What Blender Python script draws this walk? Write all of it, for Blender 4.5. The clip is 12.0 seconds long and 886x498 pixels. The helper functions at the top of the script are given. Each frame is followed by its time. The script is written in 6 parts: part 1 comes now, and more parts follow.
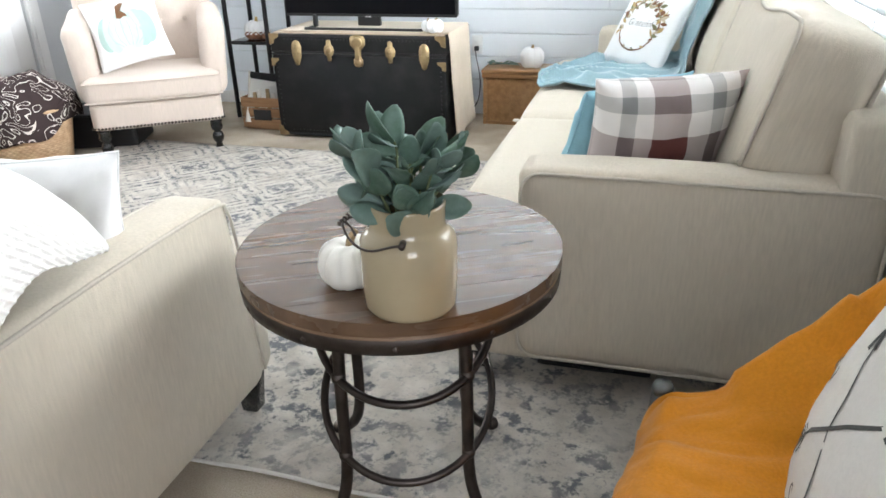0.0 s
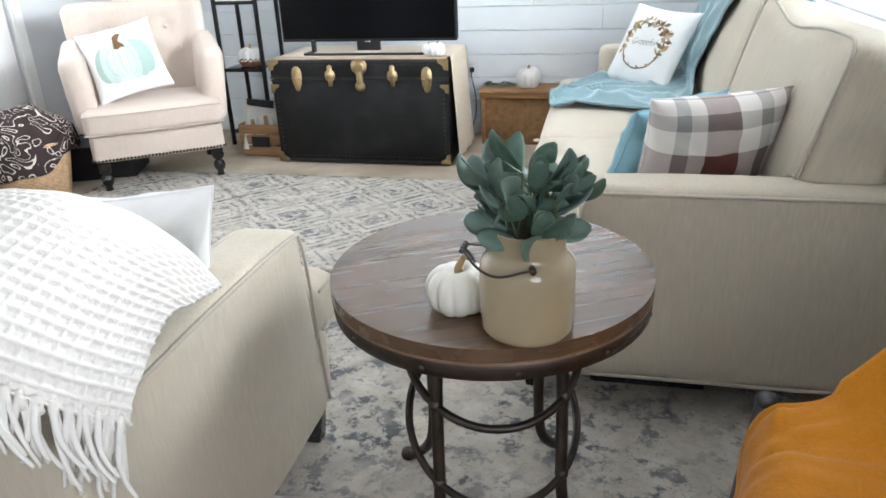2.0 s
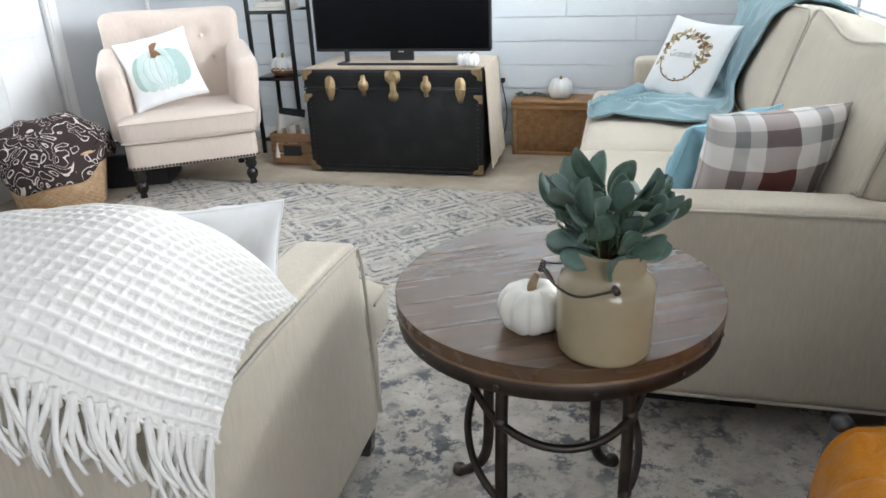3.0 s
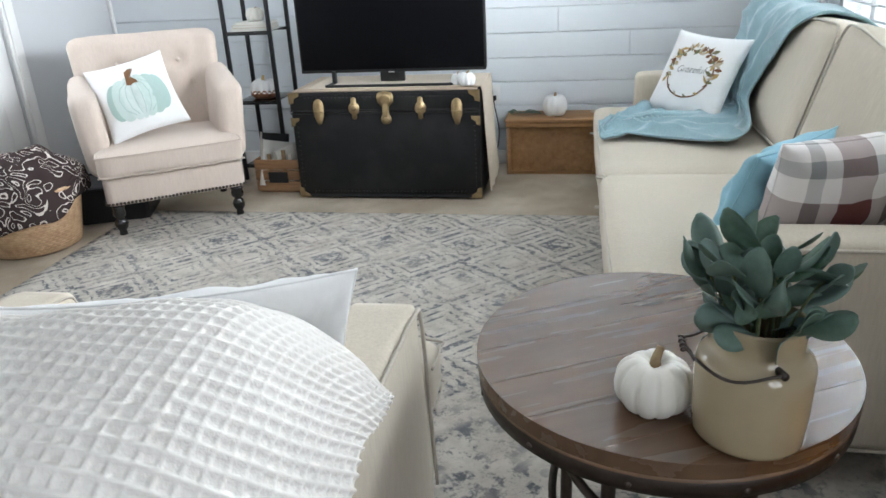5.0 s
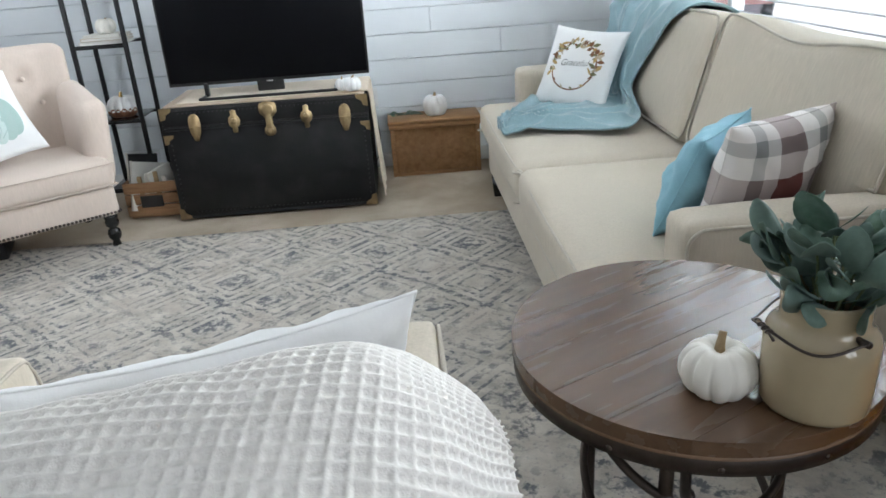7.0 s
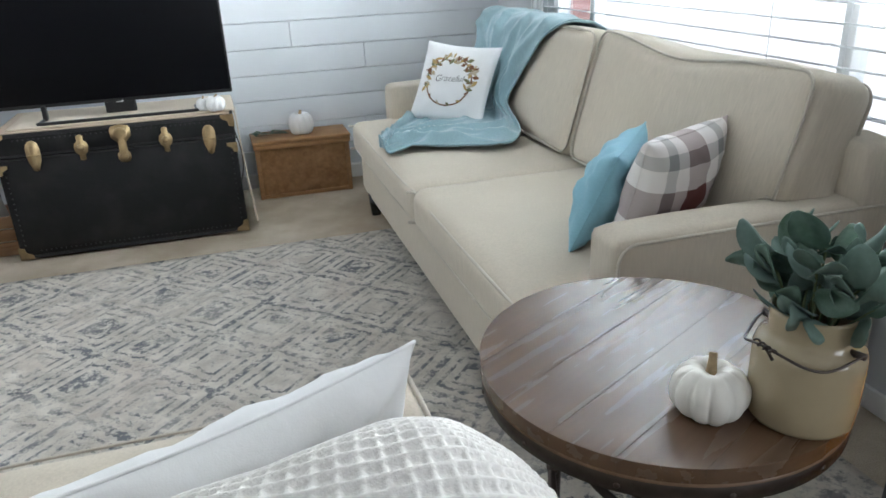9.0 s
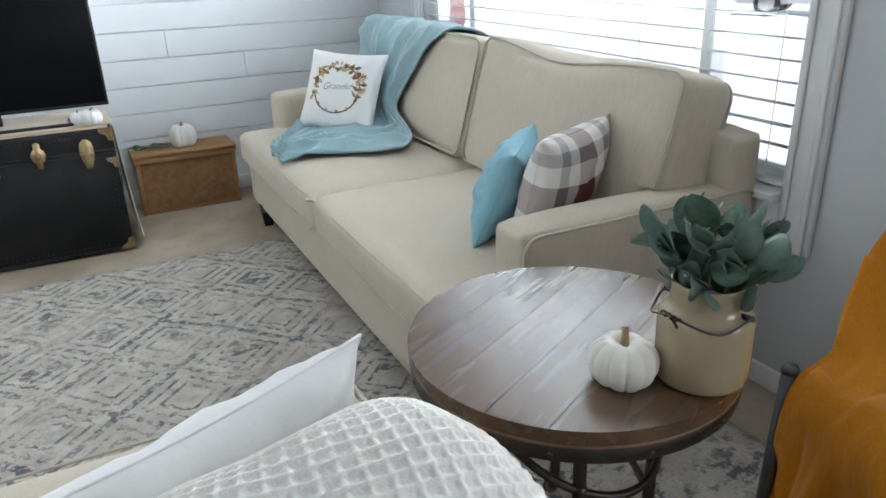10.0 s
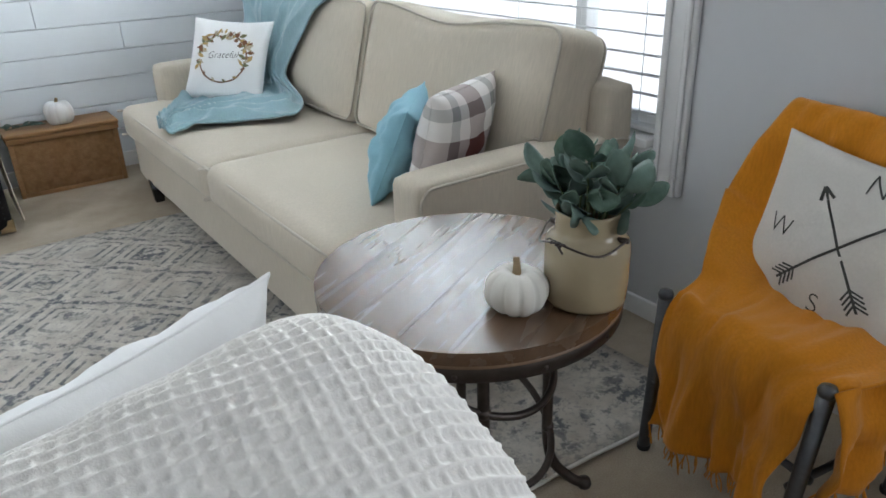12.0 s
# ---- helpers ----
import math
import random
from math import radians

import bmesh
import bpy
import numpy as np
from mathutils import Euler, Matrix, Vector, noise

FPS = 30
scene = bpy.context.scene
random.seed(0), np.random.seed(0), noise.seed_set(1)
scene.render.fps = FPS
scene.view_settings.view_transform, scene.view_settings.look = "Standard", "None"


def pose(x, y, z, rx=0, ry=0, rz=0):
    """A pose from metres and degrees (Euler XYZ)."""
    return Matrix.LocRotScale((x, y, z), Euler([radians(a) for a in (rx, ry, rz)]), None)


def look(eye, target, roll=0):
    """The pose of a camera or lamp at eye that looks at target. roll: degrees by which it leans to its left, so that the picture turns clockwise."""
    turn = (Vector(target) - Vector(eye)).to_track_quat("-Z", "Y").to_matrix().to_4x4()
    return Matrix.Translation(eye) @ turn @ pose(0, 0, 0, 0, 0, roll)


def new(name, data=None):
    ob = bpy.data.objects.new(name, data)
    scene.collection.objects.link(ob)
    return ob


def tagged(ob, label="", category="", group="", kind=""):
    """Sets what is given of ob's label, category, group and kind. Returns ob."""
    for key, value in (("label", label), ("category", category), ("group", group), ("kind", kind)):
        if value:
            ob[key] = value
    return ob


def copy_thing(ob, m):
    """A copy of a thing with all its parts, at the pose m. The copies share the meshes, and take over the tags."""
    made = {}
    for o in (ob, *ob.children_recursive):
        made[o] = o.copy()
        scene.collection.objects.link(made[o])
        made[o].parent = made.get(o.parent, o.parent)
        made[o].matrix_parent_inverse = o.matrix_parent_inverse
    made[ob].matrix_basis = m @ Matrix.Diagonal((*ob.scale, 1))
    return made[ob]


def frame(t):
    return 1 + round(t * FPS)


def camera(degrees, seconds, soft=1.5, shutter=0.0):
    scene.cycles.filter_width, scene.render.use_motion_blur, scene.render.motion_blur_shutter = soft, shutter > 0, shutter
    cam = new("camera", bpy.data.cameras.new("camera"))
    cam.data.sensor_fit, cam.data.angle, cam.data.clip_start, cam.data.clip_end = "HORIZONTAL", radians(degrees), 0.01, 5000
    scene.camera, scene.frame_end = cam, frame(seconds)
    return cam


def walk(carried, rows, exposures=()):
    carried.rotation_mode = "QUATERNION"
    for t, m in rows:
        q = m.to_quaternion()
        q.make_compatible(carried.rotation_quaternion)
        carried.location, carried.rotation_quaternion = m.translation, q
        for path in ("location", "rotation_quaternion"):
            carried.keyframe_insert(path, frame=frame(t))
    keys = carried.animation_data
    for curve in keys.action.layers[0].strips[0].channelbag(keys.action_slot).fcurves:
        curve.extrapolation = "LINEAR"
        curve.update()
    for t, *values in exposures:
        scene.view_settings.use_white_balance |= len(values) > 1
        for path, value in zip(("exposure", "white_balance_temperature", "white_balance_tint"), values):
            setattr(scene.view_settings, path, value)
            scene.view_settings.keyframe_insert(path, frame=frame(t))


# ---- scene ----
# ---- camera ----
cam = camera(62.8, 12.0, soft=1.6)
PATH = [
    (0, (0.289, -0.079, 1.202), (-0.225, 1.664, 0.366), -1.5),
    (0.5, (0.241, -0.104, 1.216), (-0.229, 1.656, 0.391), -1.8),
    (1, (0.184, -0.117, 1.222), (-0.270, 1.653, 0.409), -1.9),
    (1.5, (0.115, -0.124, 1.220), (-0.326, 1.654, 0.418), -2.2),
    (2, (0.050, -0.143, 1.223), (-0.372, 1.644, 0.432), -2.4),
    (2.5, (-0.011, -0.153, 1.228), (-0.433, 1.640, 0.451), -2.3),
    (3, (-0.053, -0.151, 1.238), (-0.512, 1.637, 0.467), -2.2),
    (3.2, (-0.072, -0.148, 1.238), (-0.561, 1.630, 0.463), -2.3),
    (4.8, (-0.301, -0.018, 1.280), (-0.667, 1.790, 0.509), -2.4),
    (5, (-0.310, -0.001, 1.269), (-0.663, 1.819, 0.518), -3.0),
    (5.5, (-0.341, 0.025, 1.257), (-0.671, 1.852, 0.511), -2.9),
    (6, (-0.436, 0.024, 1.268), (-0.656, 1.863, 0.511), -3.4),
    (6.5, (-0.550, 0.026, 1.279), (-0.606, 1.871, 0.509), -3.9),
    (7, (-0.638, 0.038, 1.284), (-0.557, 1.881, 0.513), -3.9),
    (8.8, (-0.824, 0.170, 1.298), (-0.373, 1.962, 0.533), -2.6),
    (9, (-0.828, 0.178, 1.295), (-0.317, 1.955, 0.533), -2.4),
    (9.5, (-0.873, 0.171, 1.301), (-0.223, 1.906, 0.548), -1.4),
    (10, (-0.920, 0.150, 1.304), (-0.104, 1.813, 0.548), -1.9),
    (10.5, (-0.946, 0.126, 1.305), (0.007, 1.715, 0.550), -2.0),
    (11, (-0.961, 0.102, 1.306), (0.065, 1.644, 0.550), -1.9),
    (11.5, (-0.969, 0.089, 1.285), (0.068, 1.612, 0.506), -1.7),
    (12, (-0.966, 0.076, 1.279), (0.070, 1.572, 0.451), -1.9),
]
EXPOSE = [(0.0, 0.60, 6550, 10), (1.5, 0.48, 6520, 10), (3.0, 0.16, 6450, 10), (5.5, -0.06, 6400, 9), (7.0, -0.14, 6380, 9), (9.5, -0.20, 6350, 8.5), (12.0, -0.26, 6350, 9)]
walk(cam, [(t, look(eye, target, roll)) for t, eye, target, roll in PATH], EXPOSE)

# ---- light ----
# the plan: x runs along the shiplap wall, y towards it; the big window is in the wall at x = WX
WX, WY, LX, BY, CEIL = 0.85, 4.58, -3.34, -2.2, 2.44
WIN = (1.50, 3.89, 0.63, 2.05)          # y0, y1, z0, z1 of the big window
DOOR = (2.72, 3.58, 0.0, 2.03)          # y0, y1, z0, z1 of the glazed door
FILLWIN = (-1.95, -0.35, 0.75, 2.1)     # y0, y1, z0, z1 of an unseen window behind the walker, added for fill light

world = bpy.data.worlds.new("world")
scene.world = world
world.use_nodes = True
wn = world.node_tree.nodes
sky = wn.new("ShaderNodeTexSky")
sky.sky_type, sky.sun_disc = "NISHITA", False
sky.sun_elevation, sky.sun_rotation = radians(69), radians(207)
wn["Background"].inputs["Strength"].default_value = 0.15
world.node_tree.links.new(sky.outputs[0], wn["Background"].inputs["Color"])

sun = new("sun", bpy.data.lights.new("sun", "SUN"))
sun.data.energy, sun.data.angle, sun.data.color = 5.0, radians(3), (1, 0.97, 0.93)
sun.matrix_world = look((-1.5, -3.0, 9.0), (0, 0, 0))


def window_light(name, where, towards, w, h, watts, colour):
    """Daylight that comes in through one opening; the rear opening is added for fill."""
    ob = new(name, bpy.data.lights.new(name, "AREA"))
    ob.data.shape, ob.data.size, ob.data.size_y = "RECTANGLE", w, h
    ob.data.energy, ob.data.color = watts, colour
    ob.matrix_world = look(where, towards)
    return ob


window_light("window_daylight", (WX + 0.15, 2.695, 1.655), (-1, 2.695, 1.40), 2.36, 0.76, 185, (0.90, 0.96, 1.0))
window_light("door_daylight", (LX - 0.25, 3.15, 1.35), (0, 3.0, 1.0), 0.8, 1.3, 17, (0.90, 0.96, 1.0))
# added fill from behind, brightens the near armchair and its throw
window_light("back_daylight", (WX + 0.25, -1.15, 1.45), (-1.2, 0.5, 0.7), 1.5, 1.3, 29, (0.94, 0.97, 1.0))


# ---- materials ----
class Nodes:
    """Short hand for one node material."""

    def __init__(self, name, rough=0.7, metal=0.0, spec=0.4):
        self.mat = bpy.data.materials.new(name)
        self.mat.use_nodes = True
        self.t = self.mat.node_tree
        self.b = self.t.nodes["Principled BSDF"]
        self.b.inputs["Roughness"].default_value = rough
        self.b.inputs["Metallic"].default_value = metal
        self.b.inputs["Specular IOR Level"].default_value = spec
        self.co = self.t.nodes.new("ShaderNodeTexCoord").outputs["Object"]

    def node(self, kind, **inputs):
        n = self.t.nodes.new("ShaderNode" + kind)
        for k, v in inputs.items():
            self.put(n.inputs[k.replace("_", " ")], v)
        return n

    def put(self, socket, v):
        if isinstance(v, bpy.types.NodeSocket):
            self.t.links.new(v, socket)
        else:
            socket.default_value = v

    def coord(self, sx=1, sy=1, sz=1, rz=0.0):
        m = self.node("Mapping", Vector=self.co)
        m.inputs["Scale"].default_value = (sx, sy, sz)
        m.inputs["Rotation"].default_value = (0, 0, rz)
        return m.outputs[0]

    def noise(self, scale, detail=4.0, co=None, rough=0.55):
        return self.node("TexNoise", Vector=co or self.co, Scale=scale, Detail=detail, Roughness=rough).outputs["Fac"]

    def math(self, op, a, b=0.0, c=None):
        n = self.t.nodes.new("ShaderNodeMath")
        n.operation = op
        self.put(n.inputs[0], a), self.put(n.inputs[1], b)
        if c is not None:
            self.put(n.inputs[2], c)
        return n.outputs[0]

    def span(self, v, lo, hi):
        n = self.node("MapRange", Value=v)
        n.inputs["From Min"].default_value, n.inputs["From Max"].default_value = lo, hi
        return n.outputs[0]

    def mix(self, f, a, b, kind="MIX"):
        n = self.t.nodes.new("ShaderNodeMix")
        n.data_type, n.blend_type = "RGBA", kind
        self.put(n.inputs["Factor"], f)
        self.put(n.inputs["A"], (*a, 1) if isinstance(a, tuple) else a)
        self.put(n.inputs["B"], (*b, 1) if isinstance(b, tuple) else b)
        return n.outputs["Result"]

    def xyz(self, co=None):
        return self.node("SeparateXYZ", Vector=co or self.co).outputs

    def colour(self, v):
        self.put(self.b.inputs["Base Color"], (*v, 1) if isinstance(v, tuple) else v)
        return self

    def rough(self, v):
        self.put(self.b.inputs["Roughness"], v)
        return self

    def bump(self, h, strength=0.3, distance=0.002):
        n = self.node("Bump", Height=h)
        n.inputs["Strength"].default_value, n.inputs["Distance"].default_value = strength, distance
        self.t.links.new(n.outputs[0], self.b.inputs["Normal"])
        return self


def shade(c, f):
    return tuple(min(1, x * f) for x in c)


def fabric(name, c, weave=420, bump=0.35, streak=0.10, blotch=0.08, rough=0.92, sheen=0.15):
    """Woven cloth: a fine thread grid, slubs along the warp and faint broad unevenness."""
    n = Nodes(name, rough, 0, 0.2)
    slub = n.noise(1, 3, n.coord(160, 160, 22))
    broad = n.noise(5, 3)
    thread = n.noise(weave, 2)
    col = n.mix(n.span(slub, 0.3, 0.7), shade(c, 1 - streak), shade(c, 1 + streak * 0.6))
    col = n.mix(n.math("MULTIPLY", n.span(broad, 0.35, 0.7), 0.6), col, shade(c, 1 - blotch))
    n.colour(col).bump(n.math("ADD", thread, n.math("MULTIPLY", slub, 0.8)), bump, 0.0015)
    n.b.inputs["Sheen Weight"].default_value = sheen
    return n.mat


def painted(name, c, rough=0.5, bump=0.12, wear=0.03, scale=60):
    n = Nodes(name, rough)
    broad, fine = n.noise(2.3, 5), n.noise(scale, 4)
    n.colour(n.mix(n.span(broad, 0.3, 0.75), shade(c, 1 - wear), shade(c, 1 + wear)))
    n.rough(n.math("MULTIPLY_ADD", fine, 0.2, rough - 0.1)).bump(fine, bump, 0.001)
    return n.mat


def wooden(name, dark, light, rough=0.45, grain=(3, 40, 40), bump=0.25, rz=0.0, coat=0.0, vary=0.25):
    """Wood with its grain along the object's x, or turned by rz."""
    n = Nodes(name, rough)
    co = n.coord(*grain, rz)
    warp = n.noise(1.0, 6, co, 0.65)
    streaks = n.noise(3.0, 3, co)
    col = n.mix(n.span(warp, 0.32, 0.68), dark, light)
    col = n.mix(n.math("MULTIPLY", n.span(streaks, 0.55, 0.75), 0.45), col, shade(dark, 0.7))
    rnd = n.node("ObjectInfo").outputs["Random"]
    col = n.mix(n.math("MULTIPLY", rnd, 0.25), col, shade(light, 1.1))
    n.colour(col).rough(n.math("MULTIPLY_ADD", streaks, vary, rough - 0.48 * vary)).bump(n.math("ADD", warp, streaks), bump, 0.0012)
    n.b.inputs["Coat Weight"].default_value = coat
    n.b.inputs["Coat Roughness"].default_value = 0.24
    return n.mat


def metal(name, c, rough=0.4, wear=0.2):
    n = Nodes(name, rough, 1.0)
    a, b = n.noise(14, 5), n.noise(90, 3)
    n.colour(n.mix(n.span(a, 0.35, 0.7), shade(c, 1 - wear), shade(c, 1 + wear)))
    n.rough(n.math("MULTIPLY_ADD", b, 0.3, rough - 0.12)).bump(b, 0.12, 0.0006)
    return n.mat


def glossy(name, c, rough=0.2, var=0.1, coat=0.0, spec=0.5):
    n = Nodes(name, rough, 0, spec)
    a = n.noise(9, 5)
    n.colour(n.mix(n.span(a, 0.3, 0.7), shade(c, 1 - var), shade(c, 1 + var))).bump(n.noise(40, 3), 0.04, 0.001)
    n.b.inputs["Coat Weight"].default_value = coat
    return n.mat


BEIGE = fabric("beige_upholstery", (0.595, 0.53, 0.435), 380, 0.4, 0.09, 0.06)
BEIGE_PIPE = fabric("beige_piping", (0.55, 0.50, 0.425), 500, 0.3)
BLUSH = fabric("blush_linen", (0.62, 0.525, 0.46), 380, 0.35, 0.07, 0.05)
WHITE_CLOTH = fabric("white_cotton", (0.83, 0.83, 0.83), 500, 0.18, 0.02, 0.03)
CREAM_CANVAS = fabric("cream_canvas", (0.66, 0.63, 0.585), 420, 0.35, 0.05, 0.05)
WAFFLE = fabric("waffle_cotton", (0.90, 0.875, 0.835), 300, 0.5, 0.03, 0.05)
TEAL_PLUSH = fabric("teal_plush", (0.29, 0.43, 0.475), 240, 0.6, 0.10, 0.18, sheen=0.5)
BLUE_COTTON = fabric("blue_cotton", (0.25, 0.47, 0.57), 450, 0.25, 0.05, 0.08)
MUSTARD = fabric("mustard_cotton", (0.58, 0.215, 0.012), 300, 0.6, 0.12, 0.22)
BURLAP = fabric("natural_burlap", (0.62, 0.52, 0.41), 260, 0.6, 0.12, 0.1)
WALL_GREY = painted("pale_grey_wall_paint", (0.60, 0.61, 0.63), 0.6, 0.10, 0.02, 160)
BOARD_WHITE = painted("white_board_paint", (0.76, 0.795, 0.83), 0.5, 0.10, 0.03, 70)
TRIM_WHITE = painted("white_trim_paint", (0.80, 0.80, 0.80), 0.4, 0.06, 0.02, 60)
CEILING_WHITE = painted("white_ceiling_paint", (0.80, 0.80, 0.80), 0.8, 0.3, 0.02, 180)
GAP_DARK = painted("backing_board", (0.72, 0.75, 0.78), 0.8)
BLIND_WHITE = painted("white_blind_slat", (0.82, 0.82, 0.82), 0.45, 0.05, 0.02)


def thin_vinyl():
    """White vinyl that lets some daylight through."""
    n = Nodes("white_vinyl_slat", 0.5)
    n.colour(n.mix(n.noise(6, 3), (0.82, 0.83, 0.83), (0.88, 0.88, 0.88)))
    through_light = n.node("BsdfTranslucent", Color=(0.9, 0.92, 0.93, 1))
    both = n.t.nodes.new("ShaderNodeMixShader")
    both.inputs[0].default_value = 0.45
    n.t.links.new(n.b.outputs[0], both.inputs[1])
    n.t.links.new(through_light.outputs[0], both.inputs[2])
    n.t.links.new(both.outputs[0], n.t.nodes["Material Output"].inputs["Surface"])
    return n.mat


VINYL = thin_vinyl()
BLACK_WOOD = glossy("black_lacquered_wood", (0.012, 0.011, 0.011), 0.22, 0.2, 0.3)
BLACK_METAL = painted("black_powder_coat", (0.016, 0.016, 0.018), 0.45, 0.2, 0.1)
BLACK_PLASTIC = glossy("black_plastic", (0.012, 0.012, 0.013), 0.35)
SCREEN = glossy("dark_screen_panel", (0.004, 0.004, 0.005), 0.30, 0.05, 0.0, 0.06)
BRASS = metal("aged_brass", (0.36, 0.265, 0.15), 0.52, 0.3)
IRON = metal("dark_bronzed_iron", (0.10, 0.085, 0.078), 0.42, 0.25)
NAIL = metal("pewter_nail", (0.12, 0.10, 0.09), 0.4, 0.15)
STEEL = metal("brushed_nail_head", (0.55, 0.53, 0.52), 0.3, 0.15)
GREY_STEEL = metal("gunmetal_tube", (0.13, 0.135, 0.145), 0.42, 0.18)
OAK = wooden("honey_oak", (0.20, 0.10, 0.038), (0.35, 0.19, 0.082), 0.5)
CRATE_WOOD = wooden("brown_crate_wood", (0.22, 0.115, 0.055), (0.40, 0.23, 0.12), 0.6)
TABLE_WOOD = wooden("walnut_table_plank", (0.078, 0.042, 0.023), (0.145, 0.083, 0.047), 0.27, (1.0, 12, 12), 0.008, 0, 0.5, 0.04)
TABLE_SIDE = wooden("walnut_table_edge", (0.13, 0.075, 0.04), (0.24, 0.145, 0.085), 0.4)
STONEWARE = glossy("glazed_stoneware", (0.38, 0.31, 0.20), 0.11, 0.07, 0.5)
PUMPKIN_WHITE = glossy("white_pumpkin_skin", (0.80, 0.775, 0.71), 0.5, 0.05)
PUMPKIN_CLAY = glossy("white_glazed_pumpkin", (0.80, 0.80, 0.80), 0.3, 0.03, 0.2)
STEM = wooden("dry_stem", (0.24, 0.16, 0.08), (0.42, 0.31, 0.18), 0.8)
COPPER = painted("copper_dip", (0.28, 0.13, 0.075), 0.35, 0.1)
GOLD = metal("gold_stem", (0.75, 0.55, 0.25), 0.3)
PAPER = painted("white_paper", (0.75, 0.74, 0.70), 0.7)
SLATE = painted("chalkboard_label", (0.03, 0.03, 0.032), 0.8)
INK = fabric("grey_print_ink", (0.07, 0.07, 0.065), 420, 0.2)
RUBBER = painted("black_cable", (0.02, 0.02, 0.02), 0.6)


def trunk_black():
    n = Nodes("black_vulcanised_fibre", 0.55, 0, 0.25)
    a, b = n.noise(6, 6), n.noise(150, 2)
    n.colour(n.mix(n.span(a, 0.45, 0.8), (0.008, 0.008, 0.009), (0.022, 0.021, 0.021)))
    n.rough(n.math("MULTIPLY_ADD", a, 0.3, 0.36)).bump(b, 0.25, 0.0012)
    return n.mat


def wicker(name, dark, light, pitch=0.016):
    """Flat plaited strands: a basket weave in relief."""
    n = Nodes(name, 0.65)
    x, y, z = n.xyz()
    run = n.math("MULTIPLY", n.math("ADD", x, y), 3.1416 / pitch)
    up = n.math("MULTIPLY", z, 3.1416 / (pitch * 0.55))
    w = n.math("MULTIPLY", n.math("SINE", run), n.math("SINE", up))
    rows = n.math("ABSOLUTE", n.math("SINE", up))
    h = n.math("ADD", n.math("MULTIPLY", w, 0.5), rows)
    col = n.mix(n.span(n.noise(30, 4), 0.3, 0.7), dark, light)
    # low gaps between strands get crevice shade in the colour itself
    col = n.mix(n.math("MULTIPLY", n.span(h, 0.5, -0.3), 0.5), col, shade(dark, 0.55))
    n.colour(col).bump(h, 0.7, 0.004)
    return n.mat


def carpet():
    n = Nodes("beige_cut_pile_carpet", 0.98, 0, 0.1)
    a, b, c = n.noise(2.2, 5), n.noise(240, 3), n.noise(9, 4)
    col = n.mix(n.span(a, 0.38, 0.66), (0.43, 0.355, 0.27), (0.62, 0.545, 0.445))
    col = n.mix(n.math("MULTIPLY", n.span(c, 0.5, 0.75), 0.35), col, (0.36, 0.285, 0.20))
    n.colour(n.mix(n.math("MULTIPLY", n.span(b, 0.35, 0.7), 0.35), col, (0.24, 0.19, 0.135))).bump(n.math("ADD", b, c), 0.8, 0.008)
    return n.mat


